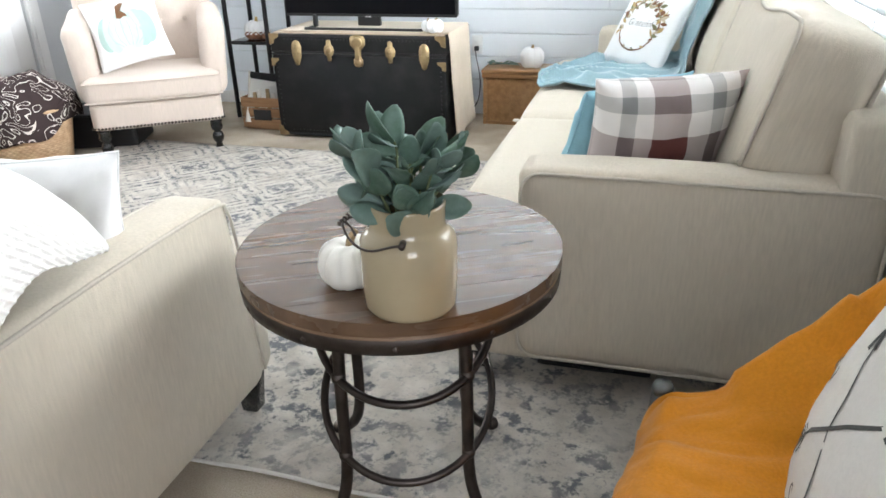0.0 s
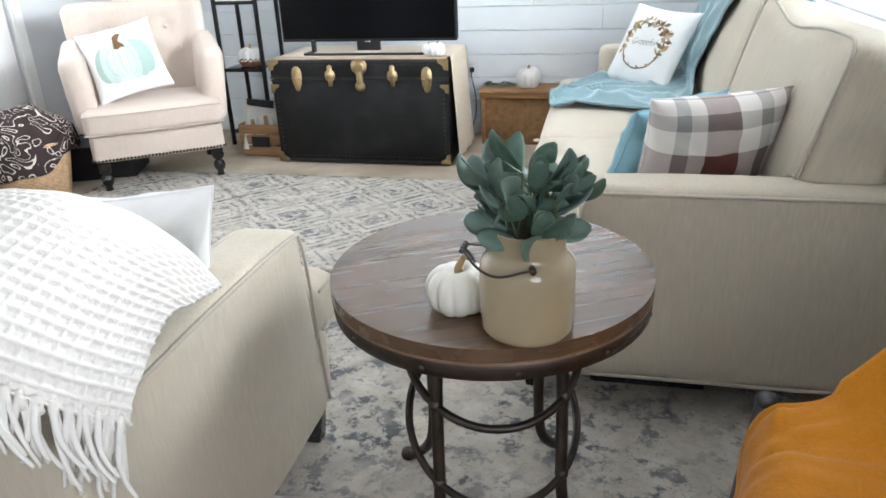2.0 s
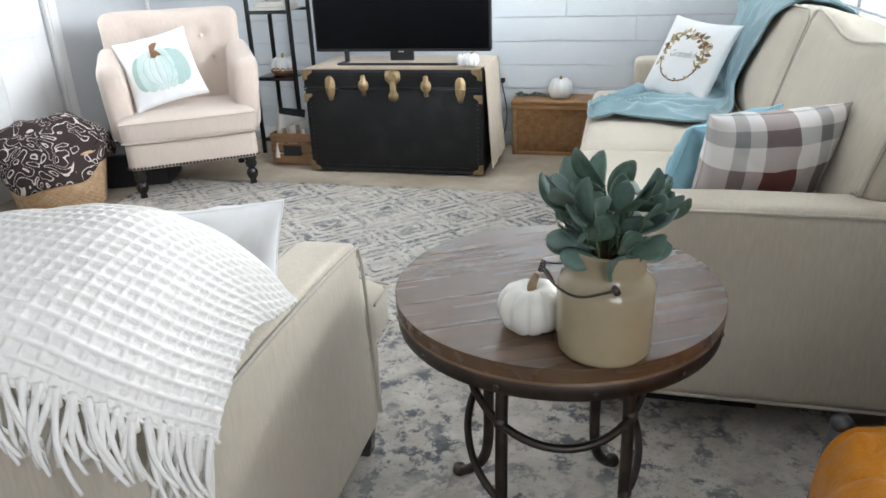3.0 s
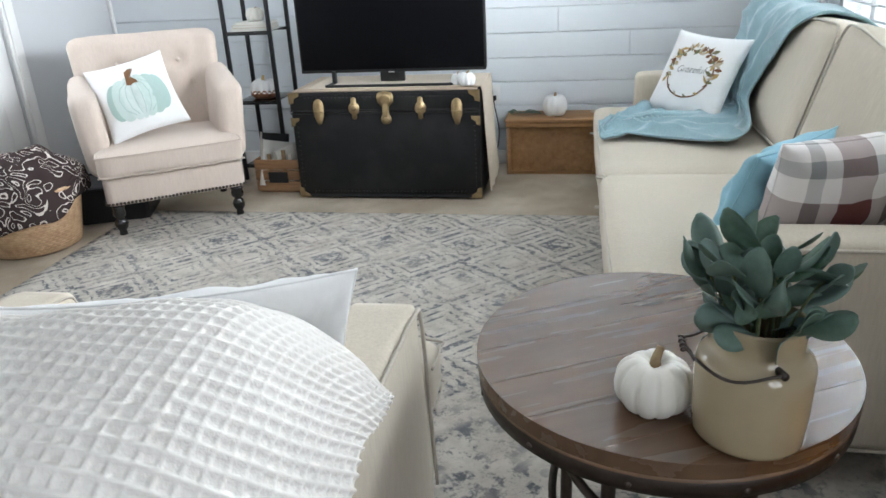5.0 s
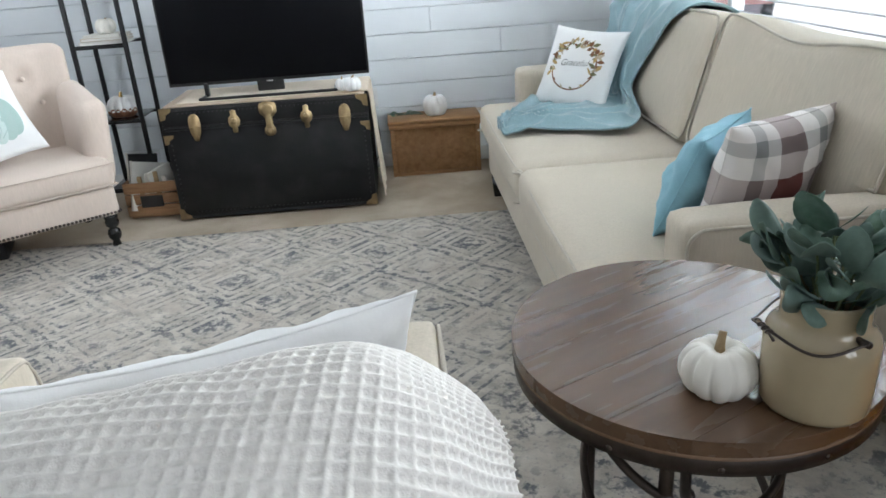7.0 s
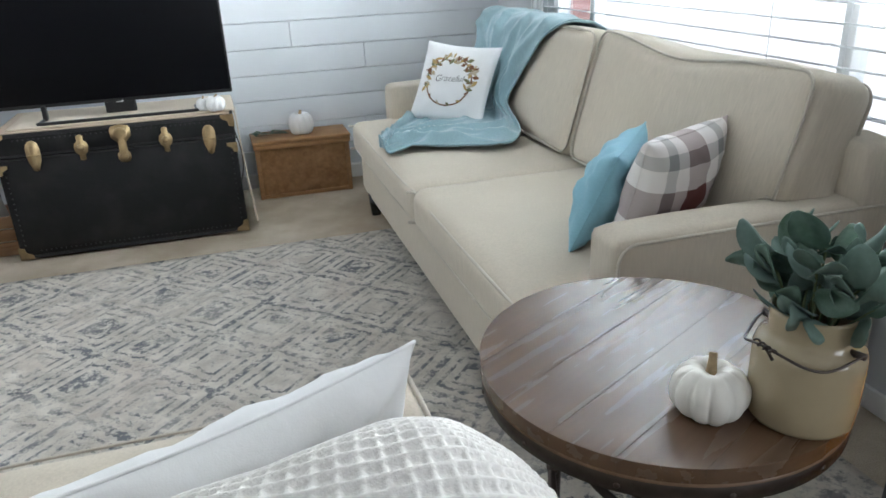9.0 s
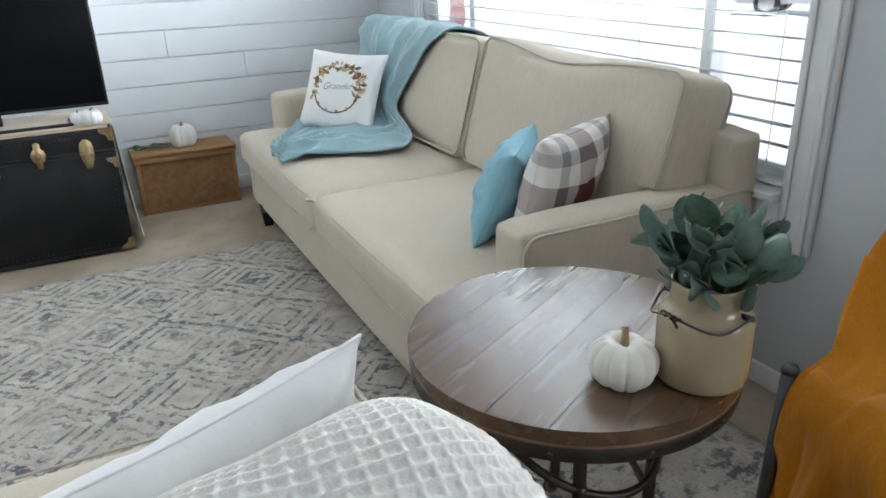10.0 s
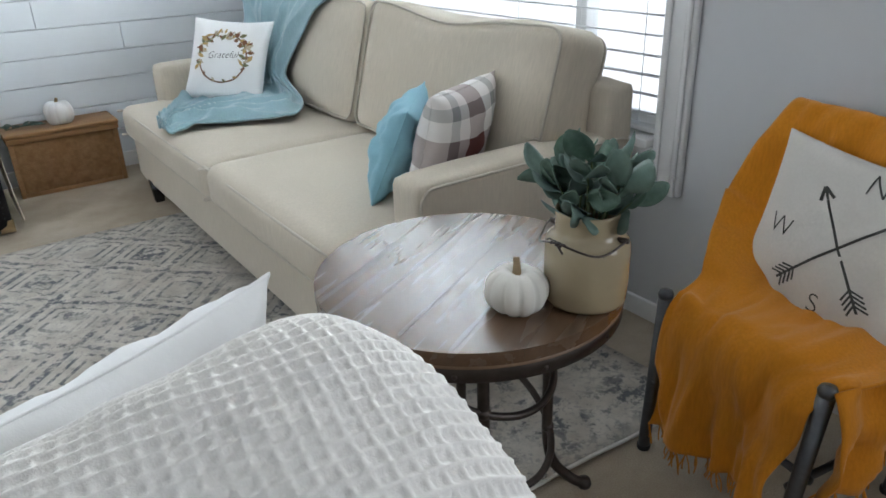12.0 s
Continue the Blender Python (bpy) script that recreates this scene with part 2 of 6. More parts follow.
def rug_pile():
    """A distressed rug: nested diamonds in slate on ivory, with worn patches and a hint of rose."""
    n = Nodes("distressed_diamond_rug", 0.97, 0, 0.1)
    x, y, z = n.xyz()
    wob = n.math("MULTIPLY", n.math("SUBTRACT", n.noise(38, 3), 0.5), 0.08)
    wob = n.math("ADD", wob, n.math("MULTIPLY", n.math("SUBTRACT", n.noise(6, 3), 0.5), 0.10))
    u = n.math("ADD", n.math("MULTIPLY_ADD", x, 1 / 0.41, 0.997 / 0.41 + 10.5), wob)
    v = n.math("ADD", n.math("MULTIPLY_ADD", y, 1 / 0.41, -2.502 / 0.41 + 10.5), wob)

    def cell(a):
        return n.math("ABSOLUTE", n.math("SUBTRACT", n.math("FRACT", a), 0.5))

    def near(a, c, half):
        return n.math("LESS_THAN", n.math("ABSOLUTE", n.math("SUBTRACT", a, c)), half)
    d0 = n.math("ADD", cell(u), cell(v))
    d = n.math("MINIMUM", d0, n.math("SUBTRACT", 1.0, d0))
    step = n.math("SNAP", d, 0.045)
    pattern = n.math("MAXIMUM", n.math("GREATER_THAN", d, 0.452), near(step, 0.315, 0.035))
    pattern = n.math("MAXIMUM", pattern, near(step, 0.18, 0.025))
    pattern = n.math("MAXIMUM", pattern, n.math("MULTIPLY", n.math("LESS_THAN", d, 0.23), n.math("GREATER_THAN", n.noise(2.1, 1), 0.52)))
    broken = n.span(n.noise(34, 5, None, 0.75), 0.42, 0.56)
    worn = n.span(n.noise(3.1, 5), 0.34, 0.56)
    mark = n.math("MULTIPLY", n.math("MULTIPLY", pattern, broken), n.math("MULTIPLY_ADD", worn, 0.75, 0.25))
    field = n.span(n.math("ADD", y, n.math("MULTIPLY", n.noise(3, 3), 0.5)), 1.95, 2.25)
    blot = n.math("MULTIPLY", n.span(n.noise(17, 6, None, 0.72), 0.50, 0.57), n.span(n.noise(4.5, 3), 0.36, 0.58))
    mark = n.math("ADD", n.math("MULTIPLY", mark, n.math("MULTIPLY_ADD", field, 0.85, 0.15)), n.math("MULTIPLY", blot, n.math("MULTIPLY_ADD", field, -0.75, 1.0)))
    mark = n.math("MINIMUM", mark, 1.0)
    ground = n.mix(n.span(n.noise(11, 5), 0.35, 0.68), (0.51, 0.465, 0.41), (0.70, 0.655, 0.59))
    ground = n.mix(n.math("MULTIPLY", n.span(n.noise(3.4, 4), 0.5, 0.72), 0.35), ground, (0.56, 0.47, 0.41))
    ink = n.mix(n.noise(7, 3), (0.085, 0.09, 0.105), (0.205, 0.215, 0.235))
    col = n.mix(mark, ground, ink)
    speck = n.math("MULTIPLY", n.span(n.noise(60, 4, None, 0.7), 0.56, 0.68), 0.55)
    col = n.mix(speck, col, (0.20, 0.21, 0.235))
    pile = n.noise(1, 2, n.coord(130, 420, 130))
    n.colour(n.mix(n.math("MULTIPLY", pile, 0.25), col, shade((0.5, 0.47, 0.43), 0.55))).bump(n.math("ADD", pile, n.math("MULTIPLY", mark, -0.4)), 0.7, 0.005)
    return n.mat


def plaid():
    """Broad plum, ivory and grey-teal checks, in the pillow's own x and y."""
    n = Nodes("plaid_cotton", 0.9, 0, 0.2)
    x, y, z = n.xyz()

    def bars(a, period, shift):
        return n.math("FRACT", n.math("MULTIPLY_ADD", a, 1 / period, shift))

    def pick(f):
        c = n.mix(n.math("GREATER_THAN", f, 0.40), (0.15, 0.055, 0.050), (0.84, 0.82, 0.80))
        c = n.mix(n.math("GREATER_THAN", f, 0.66), c, (0.26, 0.27, 0.27))
        return n.mix(n.math("GREATER_THAN", f, 0.82), c, (0.74, 0.70, 0.68))
    a, b = pick(bars(x, 0.235, 0.26)), pick(bars(y, 0.235, 0.26))
    n.colour(n.mix(0.5, a, b)).bump(n.noise(420, 2), 0.3, 0.001)
    return n.mat


def scroll_cloth():
    """Dark brown fleece with cream curling lines."""
    n = Nodes("dark_scroll_fleece", 0.95, 0, 0.15)
    w = n.node("TexNoise", Vector=n.co, Scale=11.0, Detail=0.4, Distortion=1.0).outputs["Fac"]
    rings = n.math("ABSOLUTE", n.math("SUBTRACT", n.math("FRACT", n.math("MULTIPLY", w, 6.0)), 0.5))
    line = n.math("LESS_THAN", rings, 0.075)
    n.colour(n.mix(line, (0.045, 0.030, 0.030), (0.60, 0.54, 0.50))).bump(n.noise(160, 3), 0.5, 0.003)
    return n.mat


def leaf_green(name, a, b):
    n = Nodes(name, 0.55, 0, 0.35)
    rnd = n.node("ObjectInfo").outputs["Random"]
    col = n.mix(rnd, a, b)
    col = n.mix(n.math("MULTIPLY", n.span(n.noise(30, 4), 0.4, 0.7), 0.5), col, shade(b, 1.35))
    n.colour(col).bump(n.noise(60, 3), 0.2, 0.001)
    return n.mat


def pane():
    n = Nodes("clear_glass", 0.02)
    n.b.inputs["Transmission Weight"].default_value = 1.0
    n.colour((0.97, 0.98, 0.98))
    return n.mat


TRUNK_BLACK = trunk_black()
TRUNK_TOP = painted("tan_trunk_top", (0.50, 0.39, 0.30), 0.6, 0.3, 0.1)
BASKET_WEAVE = wicker("tan_seagrass_weave", (0.44, 0.27, 0.15), (0.64, 0.44, 0.27), 0.022)
BOX_WEAVE = wicker("brown_rattan_weave", (0.24, 0.12, 0.045), (0.38, 0.21, 0.09), 0.011)
CARPET, RUG, PLAID, SCROLL = carpet(), rug_pile(), plaid(), scroll_cloth()
LEAF = leaf_green("eucalyptus_leaf", (0.045, 0.10, 0.055), (0.15, 0.215, 0.195))
LEAF_TWIG = painted("green_twig", (0.12, 0.15, 0.07), 0.7)
GLASS = pane()


# ---- builders ----
def thing(name, label, category, m=None, group="", kind=""):
    ob = tagged(new(name), label, category, group, kind)
    ob.matrix_world = m or Matrix()
    return ob


def part(name, bm, material, parent=None, label="", m=None, smooth=True):
    """Links a bmesh as one mesh object under a thing or a part."""
    me = bpy.data.meshes.new(name)
    bm.to_mesh(me)
    bm.free()
    for mat in material if isinstance(material, (list, tuple)) else [material]:
        me.materials.append(mat)
    for p in me.polygons:
        p.use_smooth = smooth
    ob = new(name, me)
    if parent:
        ob.parent = parent
    if m is not None:
        ob.matrix_basis = m
    return tagged(ob, label)


def again(ob, m, parent=None):
    """One more piece on the same mesh."""
    o = new(ob.name.split(".")[0], ob.data)
    o.parent = parent or ob.parent
    o.matrix_basis = m
    return o


def block(x0, x1, y0, y1, z0, z1, bevel=0.0, seg=2, bm=None):
    bm = bm or bmesh.new()
    r = bmesh.ops.create_cube(bm, size=1, matrix=Matrix.Translation(((x0 + x1) / 2, (y0 + y1) / 2, (z0 + z1) / 2)) @ Matrix.Diagonal((x1 - x0, y1 - y0, z1 - z0, 1)))
    if bevel:
        es = list({e for v in r["verts"] for e in v.link_edges})
        bmesh.ops.bevel(bm, geom=es, offset=bevel, segments=seg, affect="EDGES", profile=0.5)
    return bm


def soft_box(sx, sy, sz, r=0.05, cuts=11, puff=(0, 0, 0), lumps=0.0, seed=0.0):
    """An upholstered block about its own centre: rounded edges, swollen faces, slight lumps."""
    bm = bmesh.new()
    bmesh.ops.create_cube(bm, size=2)
    bmesh.ops.subdivide_edges(bm, edges=bm.edges[:], cuts=cuts, use_grid_fill=True)
    half = Vector((sx / 2, sy / 2, sz / 2))
    for v in bm.verts:
        s = Vector([math.copysign(abs(c) ** 0.6, c) for c in v.co])
        p = Vector([s[i] * half[i] for i in range(3)])
        q = Vector([max(-half[i] + r, min(half[i] - r, p[i])) for i in range(3)])
        d = p - q
        if d.length > 1e-6:
            p = q + d.normalized() * r
        for i in range(3):
            j, k = (i + 1) % 3, (i + 2) % 3
            if abs(v.co[i]) > 0.999:
                p[i] += math.copysign(puff[i] * (1 - s[j] ** 2) * (1 - s[k] ** 2), s[i])
        if lumps:
            w = noise.noise_vector(p * 7 + Vector((seed, seed * 2, 0)))
            p += w * lumps
        v.co = p
    return bm


def tube(points, radius, sides=10, bm=None, closed=False, taper=None, flat=1.0):
    """A round bar along a smooth line."""
    bm = bm or bmesh.new()
    pts = [Vector(p) for p in points]
    n = len(pts)
    rings, up = [], None
    for i, p in enumerate(pts):
        a, b = (pts[(i - 1) % n], pts[(i + 1) % n]) if closed else (pts[max(i - 1, 0)], pts[min(i + 1, n - 1)])
        d = (b - a).normalized()
        if up is None:
            up = d.orthogonal().normalized()
        side = d.cross(up).normalized()
        up = side.cross(d).normalized()
        r = radius * (taper(i / (n - 1)) if taper else 1)
        rings.append([bm.verts.new(p + (side * math.cos(2 * math.pi * k / sides) + up * flat * math.sin(2 * math.pi * k / sides)) * r) for k in range(sides)])
    for i in range(n if closed else n - 1):
        A, B = rings[i], rings[(i + 1) % n]
        off = 0
        if closed and i == n - 1:
            off = min(range(sides), key=lambda s: (B[s].co - A[0].co).length)
        for k in range(sides):
            bm.faces.new((A[k], A[(k + 1) % sides], B[(k + 1 + off) % sides], B[(k + off) % sides]))
    if not closed:
        bm.faces.new(rings[0][::-1]), bm.faces.new(rings[-1])
    bmesh.ops.recalc_face_normals(bm, faces=bm.faces[:])
    return bm


def curve(points, steps=8, closed=False):
    """A smooth line through the points."""
    P = [Vector(p) for p in points]
    n, out = len(P), []
    for i in range(n if closed else n - 1):
        p = [P[(i + k) % n] if closed else P[max(0, min(n - 1, i + k))] for k in (-1, 0, 1, 2)]
        for s in range(steps):
            t = s / steps
            out.append(0.5 * (2 * p[1] + (p[2] - p[0]) * t + (2 * p[0] - 5 * p[1] + 4 * p[2] - p[3]) * t * t + (3 * p[1] - p[0] - 3 * p[2] + p[3]) * t ** 3))
    return out if closed else out + [P[-1]]


def lathe(profile, sides=32, bm=None, warp=None):
    """Turns a profile of (radius, height) about z."""
    bm = bm or bmesh.new()
    rings = []
    for r, z in profile:
        ring = []
        for k in range(sides):
            a = 2 * math.pi * k / sides
            rr = max(r, 1e-4)
            p = Vector((rr * math.cos(a), rr * math.sin(a), z))
            ring.append(bm.verts.new(warp(p, a) if warp else p))
        rings.append(ring)
    for A, B in zip(rings, rings[1:]):
        for k in range(sides):
            bm.faces.new((A[k], A[(k + 1) % sides], B[(k + 1) % sides], B[k]))
    if profile[0][0] > 1e-3:
        bm.faces.new(rings[0][::-1])
    if profile[-1][0] > 1e-3:
        bm.faces.new(rings[-1])
    bmesh.ops.remove_doubles(bm, verts=bm.verts[:], dist=1e-5)
    bmesh.ops.recalc_face_normals(bm, faces=bm.faces[:])
    return bm


def sheet(rows, thick=0.0, bm=None):
    """A cloth through a grid of points, with an even thickness below it."""
    bm = bm or bmesh.new()
    P = [[Vector(p) for p in row] for row in rows]
    m, n = len(P), len(P[0])
    top = [[bm.verts.new(p) for p in row] for row in P]
    low = None
    if thick:
        low = []
        for j in range(m):
            row = []
            for i in range(n):
                u = P[j][min(i + 1, n - 1)] - P[j][max(i - 1, 0)]
                v = P[min(j + 1, m - 1)][i] - P[max(j - 1, 0)][i]
                d = u.cross(v)
                row.append(bm.verts.new(P[j][i] - (d.normalized() if d.length > 1e-12 else Vector((0, 0, 1))) * thick))
            low.append(row)
    for j in range(m - 1):
        for i in range(n - 1):
            bm.faces.new((top[j][i], top[j][i + 1], top[j + 1][i + 1], top[j + 1][i]))
            if low:
                bm.faces.new((low[j][i], low[j + 1][i], low[j + 1][i + 1], low[j][i + 1]))
    if low:
        rim = [(0, i) for i in range(n)] + [(j, n - 1) for j in range(1, m)] + [(m - 1, i) for i in range(n - 2, -1, -1)] + [(j, 0) for j in range(m - 2, 0, -1)]
        for (a, b), (c, d) in zip(rim, rim[1:] + rim[:1]):
            bm.faces.new((top[c][d], top[a][b], low[a][b], low[c][d]))
    bmesh.ops.recalc_face_normals(bm, faces=bm.faces[:])
    return bm


class Pillow:
    """A stuffed pillow of its own axes: x across, y up, z through its thickness."""

    def __init__(self, w, h, t, pinch=0.07, wrinkle=0.006, seed=0.0):
        self.w, self.h, self.t, self.pinch, self.wrinkle, self.seed = w, h, t, pinch, wrinkle, seed

    def at(self, u, v, side=1, off=0.0):
        x = self.w / 2 * u * (1 - self.pinch * (1 - v * v))
        y = self.h / 2 * v * (1 - self.pinch * (1 - u * u))
        z = self.t / 2 * max(0, (1 - u * u) * (1 - v * v)) ** 0.42
        k = max(0, (1 - u * u) * (1 - v * v)) ** 0.3
        z += self.wrinkle * k * noise.noise(Vector((u * 3 + self.seed, v * 3, side * 4)))
        z += 0.45 * self.wrinkle * k * noise.noise(Vector((u * 8 + v * 2, v * 4 + self.seed, side * 2)))
        z += 0.7 * self.wrinkle * k ** 4 * (0.25 - abs(noise.noise(Vector((u * 4.5 + v * 2.5 + self.seed, v * 2 - u * 0.8, side * 3)))))
        fold = (abs(u) * abs(v)) ** 2 * math.sin(14 * math.atan2(v, u))
        z += self.wrinkle * 0.8 * k * fold
        return Vector((x, y, side * (z + off)))

    def mesh(self, n=36):
        bm = bmesh.new()
        ts = [math.sin(math.pi / 2 * (-1 + 2 * i / n)) for i in range(n + 1)]
        for side in (1, -1):
            V = [[bm.verts.new(self.at(u, v, side)) for u in ts] for v in ts]
            for j in range(n):
                for i in range(n):
                    f = (V[j][i], V[j][i + 1], V[j + 1][i + 1], V[j + 1][i])
                    bm.faces.new(f if side > 0 else f[::-1])
        bmesh.ops.remove_doubles(bm, verts=bm.verts[:], dist=1e-4)
        return bm

    def seam(self, r=0.004, n=20):
        e = [(-1 + 2 * i / n, -1) for i in range(n)] + [(1, -1 + 2 * i / n) for i in range(n)] + [(1 - 2 * i / n, 1) for i in range(n)] + [(-1, 1 - 2 * i / n) for i in range(n)]
        return tube([self.at(u, v) for u, v in e], r, 6, closed=True)

    def patch(self, outline, off=0.0015, rings=5):
        """A printed shape: an outline of (u, v) about its middle, laid on the front."""
        bm = bmesh.new()
        cu, cv = sum(p[0] for p in outline) / len(outline), sum(p[1] for p in outline) / len(outline)
        mid = bm.verts.new(self.at(cu, cv, 1, off))
        last = None
        for r in range(1, rings + 1):
            f = r / rings
            ring = [bm.verts.new(self.at(cu + (u - cu) * f, cv + (v - cv) * f, 1, off)) for u, v in outline]
            n = len(ring)
            for k in range(n):
                if last is None:
                    bm.faces.new((mid, ring[k], ring[(k + 1) % n]))
                else:
                    bm.faces.new((last[k], ring[k], ring[(k + 1) % n], last[(k + 1) % n]))
            last = ring
        return bm

    def stroke(self, line, width, off=0.0015, bm=None):
        """A printed line along (u, v) points, of a width in u."""
        bm = bm or bmesh.new()
        P = []
        for (a, b), (c, d) in zip(line, line[1:]):
            P += [(a + (c - a) * s / 6, b + (d - b) * s / 6) for s in range(6)]
        P.append(line[-1])
        rows = []
        for i, (u, v) in enumerate(P):
            a, b = P[max(i - 1, 0)], P[min(i + 1, len(P) - 1)]
            du, dv = b[0] - a[0], b[1] - a[1]
            L = math.hypot(du, dv) or 1
            nu, nv = -dv / L * width / 2, du / L * width / 2
            rows.append((bm.verts.new(self.at(u + nu, v + nv, 1, off)), bm.verts.new(self.at(u - nu, v - nv, 1, off))))
        for A, B in zip(rows, rows[1:]):
            bm.faces.new((A[0], A[1], B[1], B[0]))
        return bm

    def words(self, text, size, u, v, turn=0.0, shear=0.0, off=0.0018):
        """Lettering in the built-in font, laid on the front; size is the letters' height in metres."""
        cu = bpy.data.curves.new("lettering", "FONT")
        cu.body, cu.size, cu.shear, cu.align_x, cu.align_y = text, size * 1.4, shear, "CENTER", "CENTER"
        cu.offset = -0.02 * size
        ob = bpy.data.objects.new("lettering", cu)
        me = bpy.data.meshes.new_from_object(ob)
        bm = bmesh.new()
        bm.from_mesh(me)
        bmesh.ops.triangulate(bm, faces=bm.faces[:])
        bmesh.ops.subdivide_edges(bm, edges=[e for e in bm.edges if e.calc_length() > 0.01], cuts=2)
        c, s = math.cos(turn), math.sin(turn)
        for w in bm.verts:
            x, y = w.co.x * c - w.co.y * s, w.co.x * s + w.co.y * c
            w.co = self.at(u + x / (self.w / 2), v + y / (self.h / 2), 1, off)
        bpy.data.objects.remove(ob)
        bpy.data.meshes.remove(me)
        bpy.data.curves.remove(cu)
        return bm


def frame_of(origin, x_axis, y_axis):
    """A pose from an origin and the way of its x and y axes."""
    x = Vector(x_axis).normalized()
    z = x.cross(Vector(y_axis)).normalized()
    y = z.cross(x)
    m = Matrix((x, y, z)).transposed().to_4x4()
    m.translation = origin
    return m


def join(*bms):
    out = bmesh.new()
    for b in bms:
        me = bpy.data.meshes.new("tmp")
        b.to_mesh(me)
        b.free()
        out.from_mesh(me)
        bpy.data.meshes.remove(me)
    return out

# ---- structure ----
def wall_with_hole(name, axis, at, thick, a0, a1, hole, label, mat):
    """A wall across axis ('x' or 'y') from a0 to a1 with one opening (a, a, z, z), thick to its outside."""
    bm = bmesh.new()
    h0, h1, z0, z1 = hole
    lo, hi = min(at, at + thick), max(at, at + thick)
    for s0, s1, b, t in ((a0, h0, 0, CEIL), (h1, a1, 0, CEIL), (h0, h1, 0, z0), (h0, h1, z1, CEIL)):
        if s1 - s0 > 0.001 and t - b > 0.001:
            if axis == "x":
                block(lo, hi, s0, s1, b, t, bm=bm)
            else:
                block(s0, s1, lo, hi, b, t, bm=bm)
    ob = part(name, bm, mat, smooth=False)
    return tagged(ob, label, "wall", kind="structure")


tagged(part("floor", block(LX - 0.2, WX + 0.2, BY - 0.2, WY + 0.2, -0.12, 0), CARPET, smooth=False), "beige cut-pile carpet floor with trodden patches", "floor", kind="structure")
tagged(part("ceiling", block(LX - 0.2, WX + 0.2, BY - 0.2, WY + 0.2, CEIL, CEIL + 0.1), CEILING_WHITE, smooth=False), "plain white painted ceiling", "ceiling", kind="structure")
wall_with_hole("wall_east", "x", WX, 0.16, 0.0, WY + 0.16, WIN, "pale grey painted wall round the big window", WALL_GREY)
wall_with_hole("wall_west", "x", LX, -0.16, BY, WY + 0.16, DOOR, "pale grey painted wall beside the glazed door", WALL_GREY)
wall_with_hole("wall_east_2", "x", WX, 0.16, BY, 0.0, FILLWIN, "pale grey painted wall round the added fill opening", WALL_GREY)
tagged(part("wall_south", block(LX, WX, BY - 0.16, BY, 0, CEIL), WALL_GREY, smooth=False), "pale grey painted wall behind the walker", "wall", kind="structure")
north = tagged(part("wall_north", block(LX, WX, WY, WY + 0.16, 0, CEIL), GAP_DARK, smooth=False), "white painted shiplap wall of horizontal boards", "wall", kind="structure")

# shiplap boards, butted at random along each row
PITCH, rnd = 0.146, random.Random(4)
z = 0.955 - 7 * PITCH
while z < CEIL:
    z0, z1 = max(z, 0.0) + 0.0018, min(z + PITCH, CEIL) - 0.0018
    cut = (-0.425 if abs(z - 0.809) < 0.02 else rnd.uniform(-2.6, 0.2))
    if z1 - z0 > 0.02:
        for x0, x1 in ((LX, cut - 0.0012), (cut + 0.0012, WX)):
            part("board", block(x0, x1, WY - 0.016 + rnd.uniform(-0.001, 0.001), WY, z0, z1, 0.0025, 1), BOARD_WHITE, north, smooth=False)
    z += PITCH

trim_n = tagged(part("baseboard", block(LX, WX, WY - 0.032, WY - 0.016, 0, 0.085, 0.004), TRIM_WHITE), "white baseboard along the shiplap wall", "baseboard", kind="structure")
tagged(part("baseboard", block(WX - 0.016, WX, BY, WY - 0.035, 0, 0.070, 0.004), TRIM_WHITE), "white baseboard under the big window", "baseboard", kind="structure")
bb = bmesh.new()
block(LX, LX + 0.016, BY, DOOR[0] - 0.1, 0, 0.085, 0.004, bm=bb)
block(LX, LX + 0.016, DOOR[1] + 0.1, WY - 0.035, 0, 0.075, 0.004, bm=bb)
tagged(part("baseboard", bb, TRIM_WHITE), "white baseboard beside the glazed door", "baseboard", kind="structure")
tagged(part("trim", block(LX, LX + 0.022, WY - 0.04, WY - 0.016, 0.085, CEIL, 0.003), TRIM_WHITE), "white corner batten at the shiplap wall's end", "trim", kind="structure")


